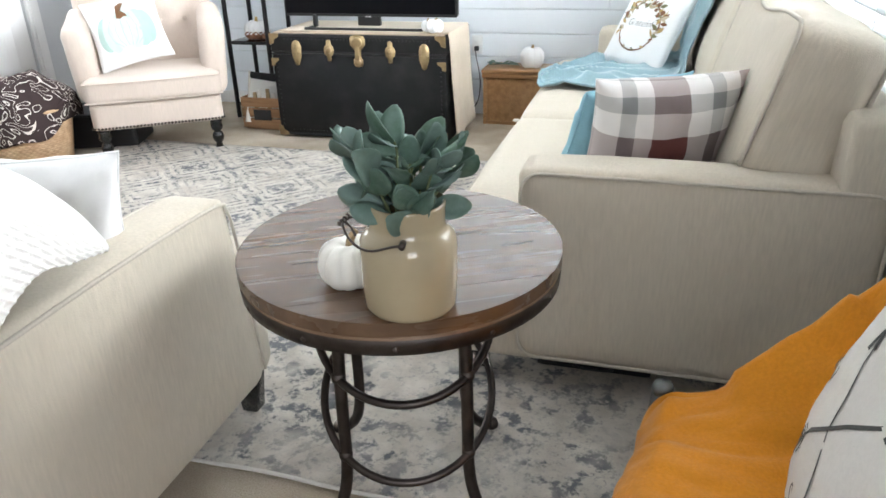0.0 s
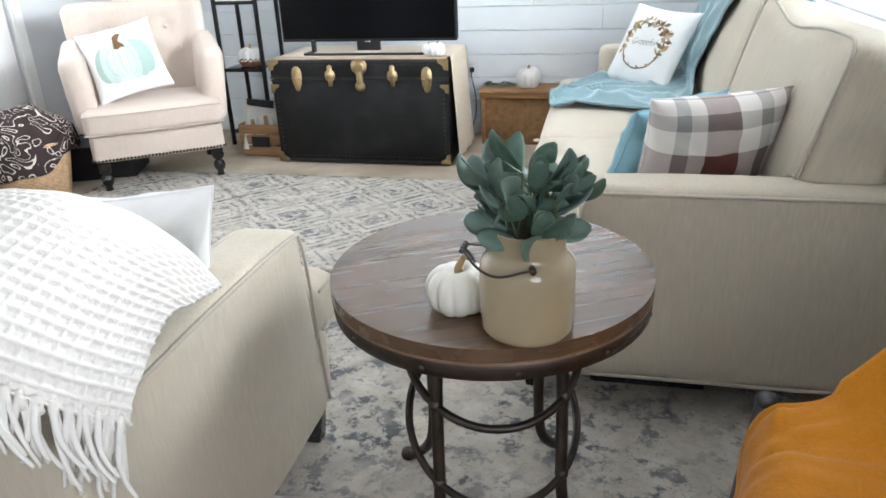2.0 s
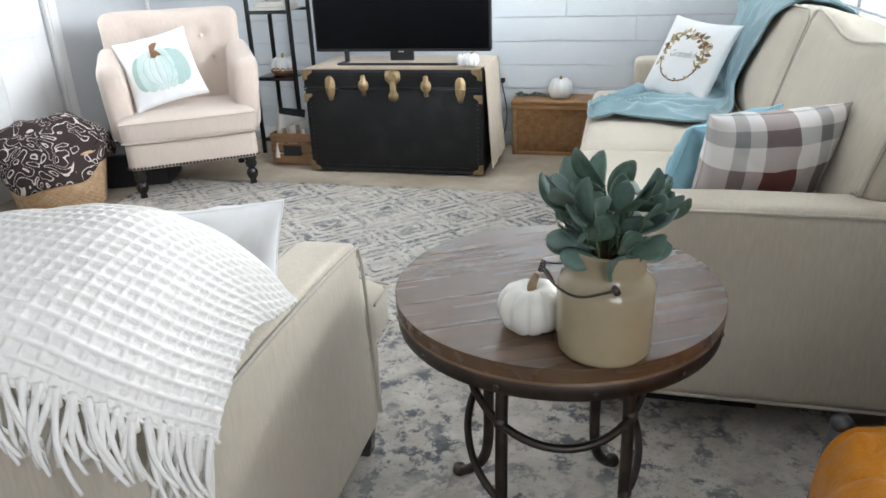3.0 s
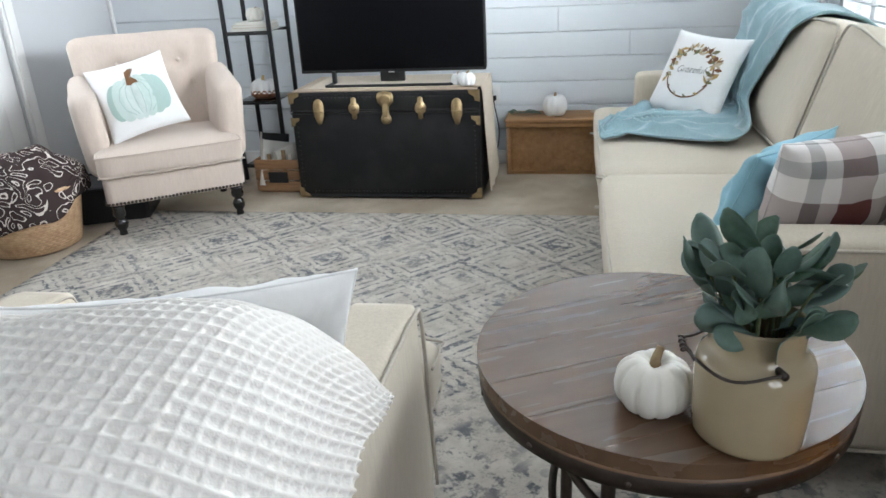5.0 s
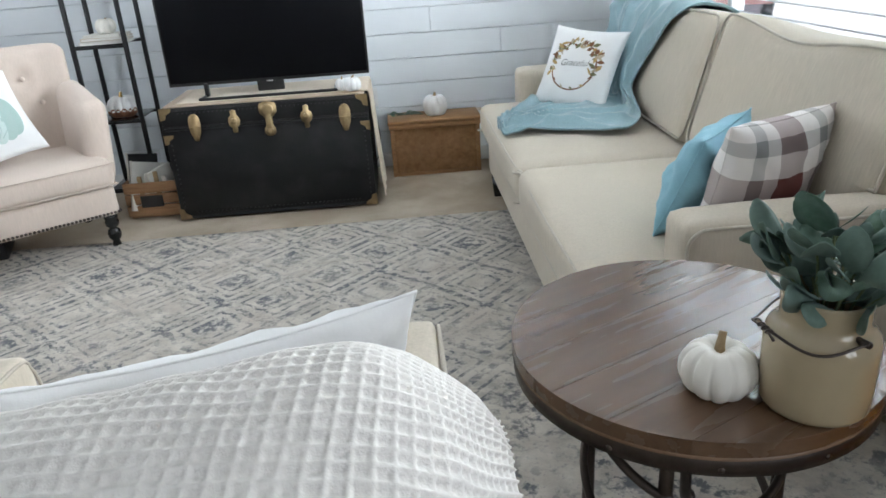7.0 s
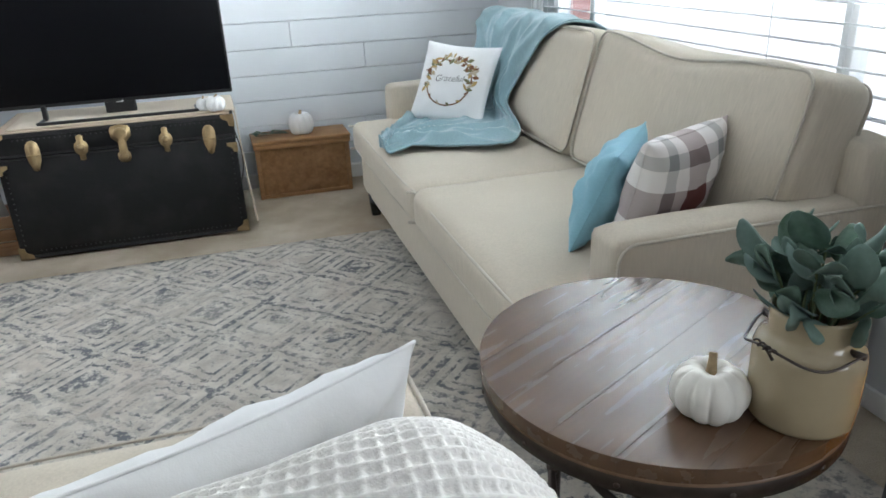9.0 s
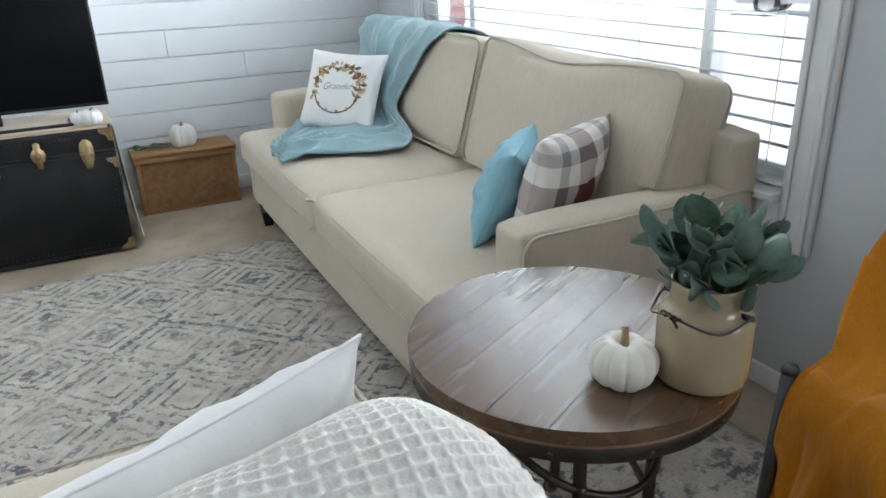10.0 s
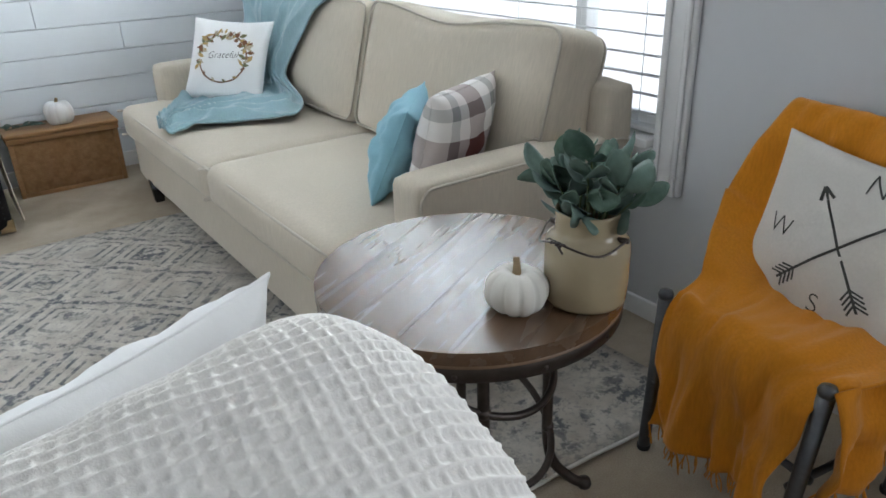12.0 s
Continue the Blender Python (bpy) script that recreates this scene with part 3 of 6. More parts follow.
def big_window():
    y0, y1, z0, z1 = WIN
    win = thing("window_1", "wide white window with open horizontal blinds, bright daylight behind", "window", kind="structure")
    for a, b, lo, hi in ((y0 - 0.115, y0 - 0.002, z0 - 0.16, z1 + 0.11), (y1 + 0.002, y1 + 0.115, z0 - 0.16, z1 + 0.11)):
        part("casing", block(WX - 0.022, WX - 0.001, a, b, lo, hi, 0.005), TRIM_WHITE, win)
        part("casing_bead", block(WX - 0.034, WX - 0.023, a + 0.012, a + 0.03, lo, hi, 0.004), TRIM_WHITE, win)
        part("casing_bead", block(WX - 0.030, WX - 0.023, b - 0.03, b - 0.012, lo, hi, 0.003), TRIM_WHITE, win)
    part("casing", block(WX - 0.022, WX - 0.001, y0, y1, z1 + 0.002, z1 + 0.11, 0.005), TRIM_WHITE, win)
    part("window_sill", block(WX - 0.05, WX + 0.10, y0 + 0.002, y1 - 0.002, z0 - 0.024, z0 + 0.004, 0.006), TRIM_WHITE, win)
    part("apron", block(WX - 0.018, WX - 0.001, y0, y1, z0 - 0.16, z0 - 0.026, 0.004), TRIM_WHITE, win)
    posts = (y0, 1.91, 3.46, y1)
    fr = bmesh.new()
    block(WX + 0.06, WX + 0.12, y0, y1, z0 + 0.006, z0 + 0.05, 0.004, bm=fr)
    block(WX + 0.06, WX + 0.12, y0, y1, z1 - 0.045, z1 - 0.001, 0.004, bm=fr)
    for p in posts:
        c = min(max(p, y0 + 0.025), y1 - 0.025)
        block(WX + 0.058, WX + 0.122, c - 0.025, c + 0.025, z0 + 0.006, z1 - 0.001, 0.004, bm=fr)
    part("window_frame", fr, TRIM_WHITE, win)
    for a, b in zip(posts, posts[1:]):
        g = part("pane", block(WX + 0.088, WX + 0.092, a + 0.02, b - 0.02, z0 + 0.045, z1 - 0.04), GLASS, win, smooth=False)
        g.visible_shadow = False
    return posts


def blind(a, b):
    """One horizontal blind between two mullions."""
    z0, z1 = WIN[2], WIN[3]
    bl = thing("window_blind", "white horizontal slat blind, lowered with its slats open", "blind", pose(WX + 0.022, (a + b) / 2, z0), "blinds of the big window")
    w = (b - a) / 2 - 0.012
    part("head_rail", block(-0.022, 0.022, -w, w, z1 - z0 - 0.045, z1 - z0 - 0.004, 0.004), BLIND_WHITE, bl)
    part("bottom_rail", block(-0.024, 0.024, -w, w, 0.012, 0.030, 0.006), BLIND_WHITE, bl)
    first = None
    n = int((z1 - z0 - 0.10) / 0.060)
    for i in range(n):
        m = pose(0, 0, 0.066 + i * 0.060, 0, 9 + 1.2 * math.sin(i * 2.1), 0.12 * math.sin(i * 1.7))
        if first is None:
            bm = bmesh.new()
            arc = [(-0.031, 0.0), (-0.016, 0.0026), (0.0, 0.0036), (0.016, 0.0026), (0.031, 0.0)]
            sheet([[(x, s, q) for x, q in arc] for s in (-w, w)], 0.0022, bm)
            first = part("slat", bm, VINYL, bl, m=m)
        else:
            again(first, m)
    for s in (-w * 0.7, w * 0.7):
        part("ladder_cord", tube([(-0.034, s, 0.03), (-0.034, s, z1 - z0 - 0.05)], 0.0012, 5), VINYL, bl)


posts = big_window()
for a, b in zip(posts, posts[1:]):
    blind(a, b)


def glazed_door():
    y0, y1, z0, z1 = DOOR
    d = thing("door_1", "white glazed door in a white casing, daylight in its pane", "door", kind="structure")
    for a, b in ((y0 - 0.09, y0 - 0.001), (y1 + 0.001, y1 + 0.09)):
        part("casing", block(LX + 0.001, LX + 0.022, a, b, 0, z1 + 0.09, 0.005), TRIM_WHITE, d)
        part("casing_bead", block(LX + 0.023, LX + 0.032, a + 0.012, a + 0.026, 0, z1 + 0.09, 0.003), TRIM_WHITE, d)
    part("casing", block(LX + 0.001, LX + 0.022, y0, y1, z1 + 0.001, z1 + 0.09, 0.005), TRIM_WHITE, d)
    leaf = bmesh.new()
    X0, X1 = LX - 0.055, LX - 0.012
    block(X0, X1, y0 + 0.004, y0 + 0.12, 0.01, z1 - 0.004, 0.003, bm=leaf)
    block(X0, X1, y1 - 0.12, y1 - 0.004, 0.01, z1 - 0.004, 0.003, bm=leaf)
    block(X0, X1, y0 + 0.12, y1 - 0.12, 0.01, 0.86, 0.003, bm=leaf)
    block(X0, X1, y0 + 0.12, y1 - 0.12, z1 - 0.13, z1 - 0.004, 0.003, bm=leaf)
    part("door_leaf", leaf, TRIM_WHITE, d)
    for a, b in ((y0 + 0.19, (y0 + y1) / 2 - 0.03), ((y0 + y1) / 2 + 0.03, y1 - 0.19)):
        part("panel", block(X1 - 0.002, X1 + 0.006, a, b, 0.2, 0.74, 0.006), TRIM_WHITE, d)
    part("glazing_bead", block(X1 - 0.004, X1 + 0.014, y0 + 0.10, y1 - 0.10, 0.84, 0.885, 0.005), TRIM_WHITE, d)
    g = part("pane", block(LX - 0.036, LX - 0.031, y0 + 0.118, y1 - 0.118, 0.862, z1 - 0.128), GLASS, d, smooth=False)
    g.visible_shadow = False
    part("door_handle", tube([(X1, y0 + 0.06, 0.98), (X1 + 0.05, y0 + 0.06, 0.98), (X1 + 0.05, y0 + 0.15, 0.98)], 0.008), STEEL, d)


glazed_door()
# unseen frame, assumed round the rear fill lamp
bw = thing("window_2", "plain white window behind the walker, unseen, added for the fill light", "window", kind="structure")
f = bmesh.new()
x0, x1, z0, z1 = FILLWIN
for a, b, c, d in ((x0, x0 + 0.05, z0, z1), (x1 - 0.05, x1, z0, z1), (x0 + 0.05, x1 - 0.05, z0, z0 + 0.05), (x0 + 0.05, x1 - 0.05, z1 - 0.05, z1), ((x0 + x1) / 2 - 0.025, (x0 + x1) / 2 + 0.025, z0 + 0.05, z1 - 0.05)):
    block(WX + 0.04, WX + 0.1, a, b, c, d, 0.003, bm=f)
part("window_frame", f, TRIM_WHITE, bw)

# distance outside
tagged(part("ground", block(-60, 60, -60, 60, -0.6, -0.45), painted("pale_concrete", (0.86, 0.86, 0.85), 0.9), smooth=False), "pale ground outside the house", "ground", kind="structure")


# dark car glass; the glare over it is put into this pale grey
HAZE_GLASS = painted("sky_reflecting_car_glass", (0.42, 0.45, 0.48), 0.2)


def parked_car(label, paint, m):
    c = thing("parked_car", label, "car", m)
    side = [(-2.15, 0.30), (-2.2, 0.62), (-2.05, 0.86), (-1.45, 0.94), (-0.85, 1.38), (0.55, 1.40), (1.15, 0.97), (1.95, 0.86), (2.15, 0.62), (2.12, 0.30)]
    bm = bmesh.new()
    f = bm.faces.new([bm.verts.new((x, -0.86, z)) for x, z in side])
    up = bmesh.ops.extrude_face_region(bm, geom=[f])
    bmesh.ops.translate(bm, verts=[v for v in up["geom"] if isinstance(v, bmesh.types.BMVert)], vec=(0, 1.72, 0))
    for v in bm.verts:
        if v.co.z > 1.2:
            v.co.y *= 0.80
    bmesh.ops.recalc_face_normals(bm, faces=bm.faces[:])
    bmesh.ops.bevel(bm, geom=bm.edges[:], offset=0.05, segments=3, affect="EDGES")
    body = part("body", bm, paint, c)
    for s in (-1, 1):
        part("side_window", join(block(-0.80, -0.15, -0.01, 0.01, 1.00, 1.28, 0.01), block(-0.08, 0.60, -0.01, 0.01, 1.00, 1.28, 0.01)), HAZE_GLASS, body, "dark side glass, greyed to copy glare", pose(0, s * 0.815, 0, s * 12))
    for x in (-1.35, 1.32):
        for s in (-1, 1):
            w = part("wheel", lathe([(0.0, -0.09), (0.30, -0.10), (0.325, -0.06), (0.325, 0.06), (0.30, 0.10), (0.0, 0.09)], 28), RUBBER, c, m=pose(x, s * 0.80, 0.325, 90))
            part("rim", lathe([(0.0, -0.11), (0.19, -0.112), (0.20, -0.10), (0.0, -0.095)], 20), STEEL, w)
            part("rim", lathe([(0.0, 0.11), (0.19, 0.112), (0.20, 0.10), (0.0, 0.095)], 20), STEEL, w)
    return c


# both paints are lighter than the cars: window glare put into the colour
parked_car("dark parked car outside the window, paint paled to copy glare", painted("silver_car_paint", (0.66, 0.67, 0.69), 0.25), pose(16.5, 13.0, -0.45, 0, 0, 118))
parked_car("red parked car outside the window, paint paled to copy glare", painted("red_car_paint", (0.55, 0.30, 0.28), 0.25), pose(6.6, 16.5, -0.45, 0, 0, 70))

# ---- rug ----
def rug():
    x0, x1, y0, y1 = -2.72, 0.60, 1.093, 3.54
    n, m = 70, 54
    rows = []
    for j in range(m + 1):
        row = []
        for i in range(n + 1):
            x, y = x0 + (x1 - x0) * i / n, y0 + (y1 - y0) * j / m
            e = min(i, n - i, j, m - j)
            z = 0.011 + 0.002 * noise.noise(Vector((x * 2, y * 2, 0)))
            if j == 0:
                z += 0.010 * max(0, noise.noise(Vector((x * 3.2, 5, 0))))
                y += 0.018 * noise.noise(Vector((x * 2.1, 9, 0))) - 0.045 * max(0, x + 0.1)
            row.append((x, y, z if e else z - 0.003))
        rows.append(row)
    ob = part("area_rug", sheet(rows, 0.009), RUG)
    tagged(ob, "worn ivory rug with slate-blue nested diamond pattern", "rug")
    edge = [Vector(p) + Vector((0, -0.003, 0.001)) for p in rows[0]]
    part("binding", tube(edge, 0.0055, 6), CREAM_CANVAS, ob, "ivory whipped edge")


rug()


# ---- side table ----
TX, TY, TH, TR = -0.160, 1.149, 0.620, 0.316


def side_table():
    t = thing("side_table", "round brown plank-topped side table with riveted iron band and bent-pipe legs", "table", pose(TX, TY, 0))
    # plank tops, cut to the circle
    n, w = 6, 2 * TR / 6
    turn = radians(28)
    for i in range(n):
        a, b = -TR + i * w + 0.0001, -TR + (i + 1) * w - 0.0001
        pts = []
        steps = 14
        for k in range(steps + 1):
            y = a + (b - a) * k / steps
            pts.append((math.sqrt(max(TR * TR - y * y, 0)), y))
        outline = pts + [(-x, y) for x, y in reversed(pts)]
        clean = []
        for p in outline:
            if not clean or math.hypot(p[0] - clean[-1][0], p[1] - clean[-1][1]) > 1e-4:
                clean.append(p)
        bm = bmesh.new()
        face = bm.faces.new([bm.verts.new((x, y, TH - 0.026)) for x, y in clean])
        up = bmesh.ops.extrude_face_region(bm, geom=[face])
        bmesh.ops.translate(bm, verts=[v for v in up["geom"] if isinstance(v, bmesh.types.BMVert)], vec=(0, 0, 0.026))
        bmesh.ops.recalc_face_normals(bm, faces=bm.faces[:])
        tops = [e for e in bm.edges if all(v.co.z > TH - 0.001 for v in e.verts)]
        bmesh.ops.bevel(bm, geom=tops, offset=0.0004, segments=1, affect="EDGES")
        part("plank", bm, TABLE_WOOD, t, m=pose(0, 0, 0, 0, 0, math.degrees(turn)), smooth=False)
    part("tabletop_edge", lathe([(TR - 0.03, TH - 0.040), (TR - 0.002, TH - 0.040), (TR - 0.001, TH - 0.027), (TR - 0.03, TH - 0.027)], 72), TABLE_SIDE, t)
    part("iron_band", lathe([(TR - 0.02, TH - 0.066), (TR - 0.010, TH - 0.066), (TR - 0.003, TH - 0.062), (TR - 0.001, TH - 0.034), (TR - 0.004, TH - 0.030), (TR - 0.02, TH - 0.032)], 72), IRON, t, "dark iron band")
    rivet = None
    for k in range(12):
        a = radians(-73 + 30.5 * k) if k < 6 else radians(-73 - 29.5 * (12 - k))
        m = Matrix.Rotation(a, 4, "Z") @ pose(TR - 0.003, 0, TH - 0.050, 0, 90, 0)
        if rivet is None:
            rivet = part("rivet", lathe([(0.0052, 0), (0.0046, 0.0022), (0.0025, 0.0034), (0, 0.0038)], 10), NAIL, t, m=m)
        else:
            again(rivet, m)
    part("under_plate", lathe([(0.05, TH - 0.12), (0.05, TH - 0.10), (0.16, TH - 0.095), (0.16, TH - 0.075)], 32), IRON, t)
    part("screw_post", tube([(0, 0, TH - 0.19), (0, 0, TH - 0.10)], 0.017), IRON, t)
    leg = None
    for k in range(4):
        m = pose(0, 0, 0, 0, 0, 61 + 90 * k)
        if leg is None:
            line = curve([(0.075, 0, TH - 0.092), (0.105, 0, TH - 0.072), (0.140, 0, TH - 0.085), (0.163, 0, TH - 0.125), (0.173, 0, TH - 0.18), (0.176, 0, 0.30), (0.178, 0, 0.17), (0.195, 0, 0.095), (0.240, 0, 0.040), (0.272, 0, 0.020)], 7)
            leg = part("leg", tube(line, 0.0125, 12), IRON, t, m=m)
            part("foot_pad", lathe([(0.016, 0.011), (0.018, 0.02), (0.014, 0.032), (0.0, 0.034)], 14), IRON, leg, m=pose(0.274, 0, 0))
        else:
            copy_thing(leg, m)
    # two sloping hoops, low towards one pair of legs and high towards the other
    low = radians(-74)
    for z in (0.272, 0.462):
        ring = []
        for i in range(60):
            a = 2 * math.pi * i / 60
            ring.append((0.181 * math.cos(a), 0.181 * math.sin(a), z - 0.100 * math.cos(a - low)))
        part("ring_stretcher", tube(ring, 0.0085, 8, closed=True), IRON, t)
    for k in range(4):
        a = radians(61 + 90 * k)
        for z in (0.272, 0.462):
            h = z - 0.100 * math.cos(a - low)
            part("weld", lathe([(0.004, -0.012), (0.0135, -0.008), (0.0145, 0.0), (0.0135, 0.008), (0.004, 0.012)], 12), IRON, t, m=pose(0.178 * math.cos(a), 0.178 * math.sin(a), h))


side_table()


def pumpkin(name, r, h, lobes, skin, label, m, stem_len=0.03, stem_mat=STEM, lean=0.012, dip=None):
    """A ribbed pumpkin that rests on z = 0 of its pose."""
    p = thing(name, label, "pumpkin", m)

    def rib(q, a):
        k = 0.88 + 0.12 * abs(math.sin(a * lobes / 2)) ** 0.55
        return Vector((q.x * k, q.y * k, q.z + 0.02 * h * math.sin(3 * a)))
    prof = [(0.02 * r, 0.05 * h), (0.45 * r, 0.0), (0.75 * r, 0.05 * h), (0.95 * r, 0.25 * h), (r, 0.48 * h), (0.96 * r, 0.68 * h), (0.80 * r, 0.88 * h), (0.55 * r, 0.985 * h), (0.3 * r, 0.97 * h), (0.12 * r, 0.88 * h), (0.0, 0.85 * h)]
    prof = [(v.x, v.y) for v in curve([(a, b, 0) for a, b in prof], 3)]
    part("flesh", lathe([(max(a, 0), b) for a, b in prof], lobes * 8, warp=rib), skin, p)
    line = curve([(0, 0, 0.82 * h), (0, 0, 0.82 * h + stem_len * 0.5), (lean, 0.2 * lean, 0.85 * h + stem_len)], 5)
    part("stem", tube(line, r * 0.12, 8, taper=lambda s: 1.35 - 0.6 * s + 0.3 * max(0, s - 0.8) * 5 * 0.4), stem_mat, p, "dry curved stem")
    if dip:
        def wave(q, a):
            v = rib(q, a) * 1.012
            if q.z > 0.3 * h:
                v.z += 0.06 * h * (1 if int(a * 5) % 2 else -1)
            return v
        part("dipped_base", lathe([(max(a, 0), b) for a, b in prof if b < 0.45 * h][:12], lobes * 8, warp=wave), dip, p, "copper-brown dipped base")
    return p


pumpkin("white_pumpkin", 0.060, 0.077, 11, PUMPKIN_WHITE, "small white pumpkin with a dry stem on the side table", pose(-0.186, 0.970, TH, 0, 0, 40), 0.030)


JX, JY = -0.062, 0.918


def crock():
    j = thing("stoneware_jar", "tan glazed stoneware jar with wire bail on the side table", "jar", pose(JX, JY, TH))
    prof = [(0.066, 0.0), (0.074, 0.004), (0.077, 0.012), (0.0785, 0.05), (0.0785, 0.108), (0.0775, 0.118), (0.0735, 0.128), (0.066, 0.135), (0.0615, 0.140), (0.0605, 0.148), (0.0610, 0.172), (0.0618, 0.178), (0.060, 0.182), (0.056, 0.180), (0.053, 0.168), (0.052, 0.13), (0.066, 0.10), (0.066, 0.02), (0.0, 0.012)]
    part("jar_body", lathe(prof, 56), STONEWARE, j)
    # the bail hangs on the side that faces the sofa and the aisle
    for s in (-1, 1):
        a = radians(-78 + 90 + 90 * s)
        c = Vector((math.cos(a), math.sin(a), 0))
        part("bail_ear", tube([c * 0.062 + Vector((0, 0, 0.136)), c * 0.082 + Vector((0, 0, 0.138))], 0.0055, 8), IRON, j)
    line = []
    for i in range(33):
        s = math.pi * i / 32
        a = radians(-78 + 90 + 90) + s
        rr = 0.080 + 0.022 * math.sin(s) ** 3
        line.append((rr * math.cos(a), rr * math.sin(a), 0.139 - 0.016 * math.sin(2 * s) ** 2 + 0.008 * math.sin(s) ** 4))
    part("wire_bail", tube(line, 0.0021, 6), IRON, j, "thin dark wire bail")
    mid = Vector(line[16])
    coil = [mid + Vector((0.004 * math.cos(0.9 * k), 0.0016 * (k - 12), 0.004 * math.sin(0.9 * k))) for k in range(25)]
    part("grip", tube(coil, 0.0017, 5), IRON, j, "rusty wire coil")
    part("grip", tube(curve([mid, mid + Vector((0.010, 0.004, -0.012)), mid + Vector((0.018, 0.002, -0.026))], 4), 0.0024, 5), IRON, j)


crock()


def leaf_mesh(length, width, cup, bend):
    """A paddle-shaped leaf on a short stalk, along y."""
    rows = []
    n = 10
    for i in range(n + 1):
        s = i / n
        g = max(0, (s - 0.10) / 0.90)
        w = width * 0.5 * math.sin(math.pi * min(1, 0.05 + 0.95 * g) ** 1.15) ** 0.52 + 0.0009
        if i == n:
            w = width * 0.10
        row = []
        for k in range(-2, 3):
            q = k / 2
            row.append((w * q, length * s, cup * w * q * q * 1.6 - bend * s * s * length + (0.0007 if k == 0 else 0)))
        rows.append(row)
    return sheet(rows, 0.0007)


def eucalyptus():
    plant = thing("eucalyptus_bunch", "bunch of grey-green faux eucalyptus leaves in the stoneware jar", "foliage", pose(JX, JY, TH + 0.10))
    r = random.Random(21)
    shapes = []
    for k in range(14):
        stem_a = 2 * math.pi * k / 14 + r.uniform(-0.25, 0.25)
        reach = (0.024 if k % 3 == 0 else 0.074) + r.uniform(-0.012, 0.018)
        top = Vector((math.cos(stem_a) * reach, math.sin(stem_a) * reach, 0.165 + r.uniform(-0.035, 0.03) - reach * 0.45))
        base = Vector((math.cos(stem_a) * 0.018, math.sin(stem_a) * 0.018, -0.06))
        line = curve([base, base * 1.2 + Vector((0, 0, 0.10)), top * 0.8 + Vector((0, 0, 0.005)), top], 5)
        part("stem", tube(line, 0.0019, 5), LEAF_TWIG, plant)
        for i in range(5):
            f = 0.48 + 0.52 * i / 4
            p = line[min(int(f * (len(line) - 1)), len(line) - 1)]
            a = stem_a + (i % 2 * 2 - 1) * r.uniform(0.3, 1.2)
            lift = r.uniform(0.15, 0.85) if i < 4 else r.uniform(0.6, 1.35)
            way = Vector((math.cos(a) * math.cos(lift), math.sin(a) * math.cos(lift), math.sin(lift)))
            out = Vector((math.cos(a + r.uniform(-0.9, 0.9)), math.sin(a + r.uniform(-0.9, 0.9)), r.uniform(-0.3, 0.5)))
            side = way.cross(out)
            if side.length < 0.2:
                side = way.orthogonal()
            side.normalize()
            m = Matrix((side, way, side.cross(way))).transposed().to_4x4()
            m.translation = p
            s = r.uniform(0.78, 1.10)
            if len(shapes) < 5:
                L = 0.058 + 0.005 * len(shapes)
                shapes.append(part("leaf", leaf_mesh(L, L * (0.50 + 0.07 * (len(shapes) % 3)), 0.10 + 0.06 * len(shapes), 0.05 + 0.05 * len(shapes)), LEAF, plant, m=m @ Matrix.Diagonal((s, s, s, 1))))
            else:
                again(shapes[r.randrange(5)], m @ Matrix.Diagonal((s, s, s, 1)))


eucalyptus()


# ---- upholstery ----
def rounded_loop(y0, y1, z0, z1, r, x, steps=6, open_bottom=False):
    """A rectangle with rounded corners in the plane of one x."""
    out = []
    for cy, cz, a0 in ((y1 - r, z0 + r, -90), (y1 - r, z1 - r, 0), (y0 + r, z1 - r, 90), (y0 + r, z0 + r, 180)):
        for i in range(steps + 1):
            a = radians(a0 + 90 * i / steps)
            out.append((x, cy + r * math.cos(a), cz + r * math.sin(a)))
    return out


def turned_foot(h=0.16, r=0.03):
    return lathe([(0.4 * r, 0), (0.62 * r, 0.004), (0.58 * r, 0.12 * h), (0.5 * r, 0.2 * h), (0.85 * r, 0.3 * h), (0.98 * r, 0.42 * h), (0.8 * r, 0.54 * h), (0.5 * r, 0.6 * h), (0.9 * r, 0.68 * h), (r, 0.78 * h), (0.85 * r, 0.86 * h), (0.95 * r, 0.92 * h), (0.95 * r, h)], 20)


def block_foot(h=0.12):
    bm = bmesh.new()
    r = bmesh.ops.create_cone(bm, cap_ends=True, segments=4, radius1=0.030, radius2=0.044, depth=h)
    bmesh.ops.rotate(bm, verts=bm.verts[:], matrix=Matrix.Rotation(radians(45), 3, "Z"))
    bmesh.ops.translate(bm, verts=bm.verts[:], vec=(0, 0, h / 2))
    bmesh.ops.bevel(bm, geom=bm.edges[:], offset=0.003, segments=2, affect="EDGES")
    return bm


def at(bm, x, y, z, rx=0, ry=0, rz=0):
    bmesh.ops.transform(bm, matrix=pose(x, y, z, rx, ry, rz), verts=bm.verts[:])
    return bm


def soft(x0, x1, y0, y1, z0, z1, r, puff=(0, 0, 0), lumps=0.003, seed=0.0, cuts=11):
    return at(soft_box(x1 - x0, y1 - y0, z1 - z0, r, cuts, puff, lumps, seed), (x0 + x1) / 2, (y0 + y1) / 2, (z0 + z1) / 2)


SOFA_Y0, SOFA_Y1 = 1.570, 4.06


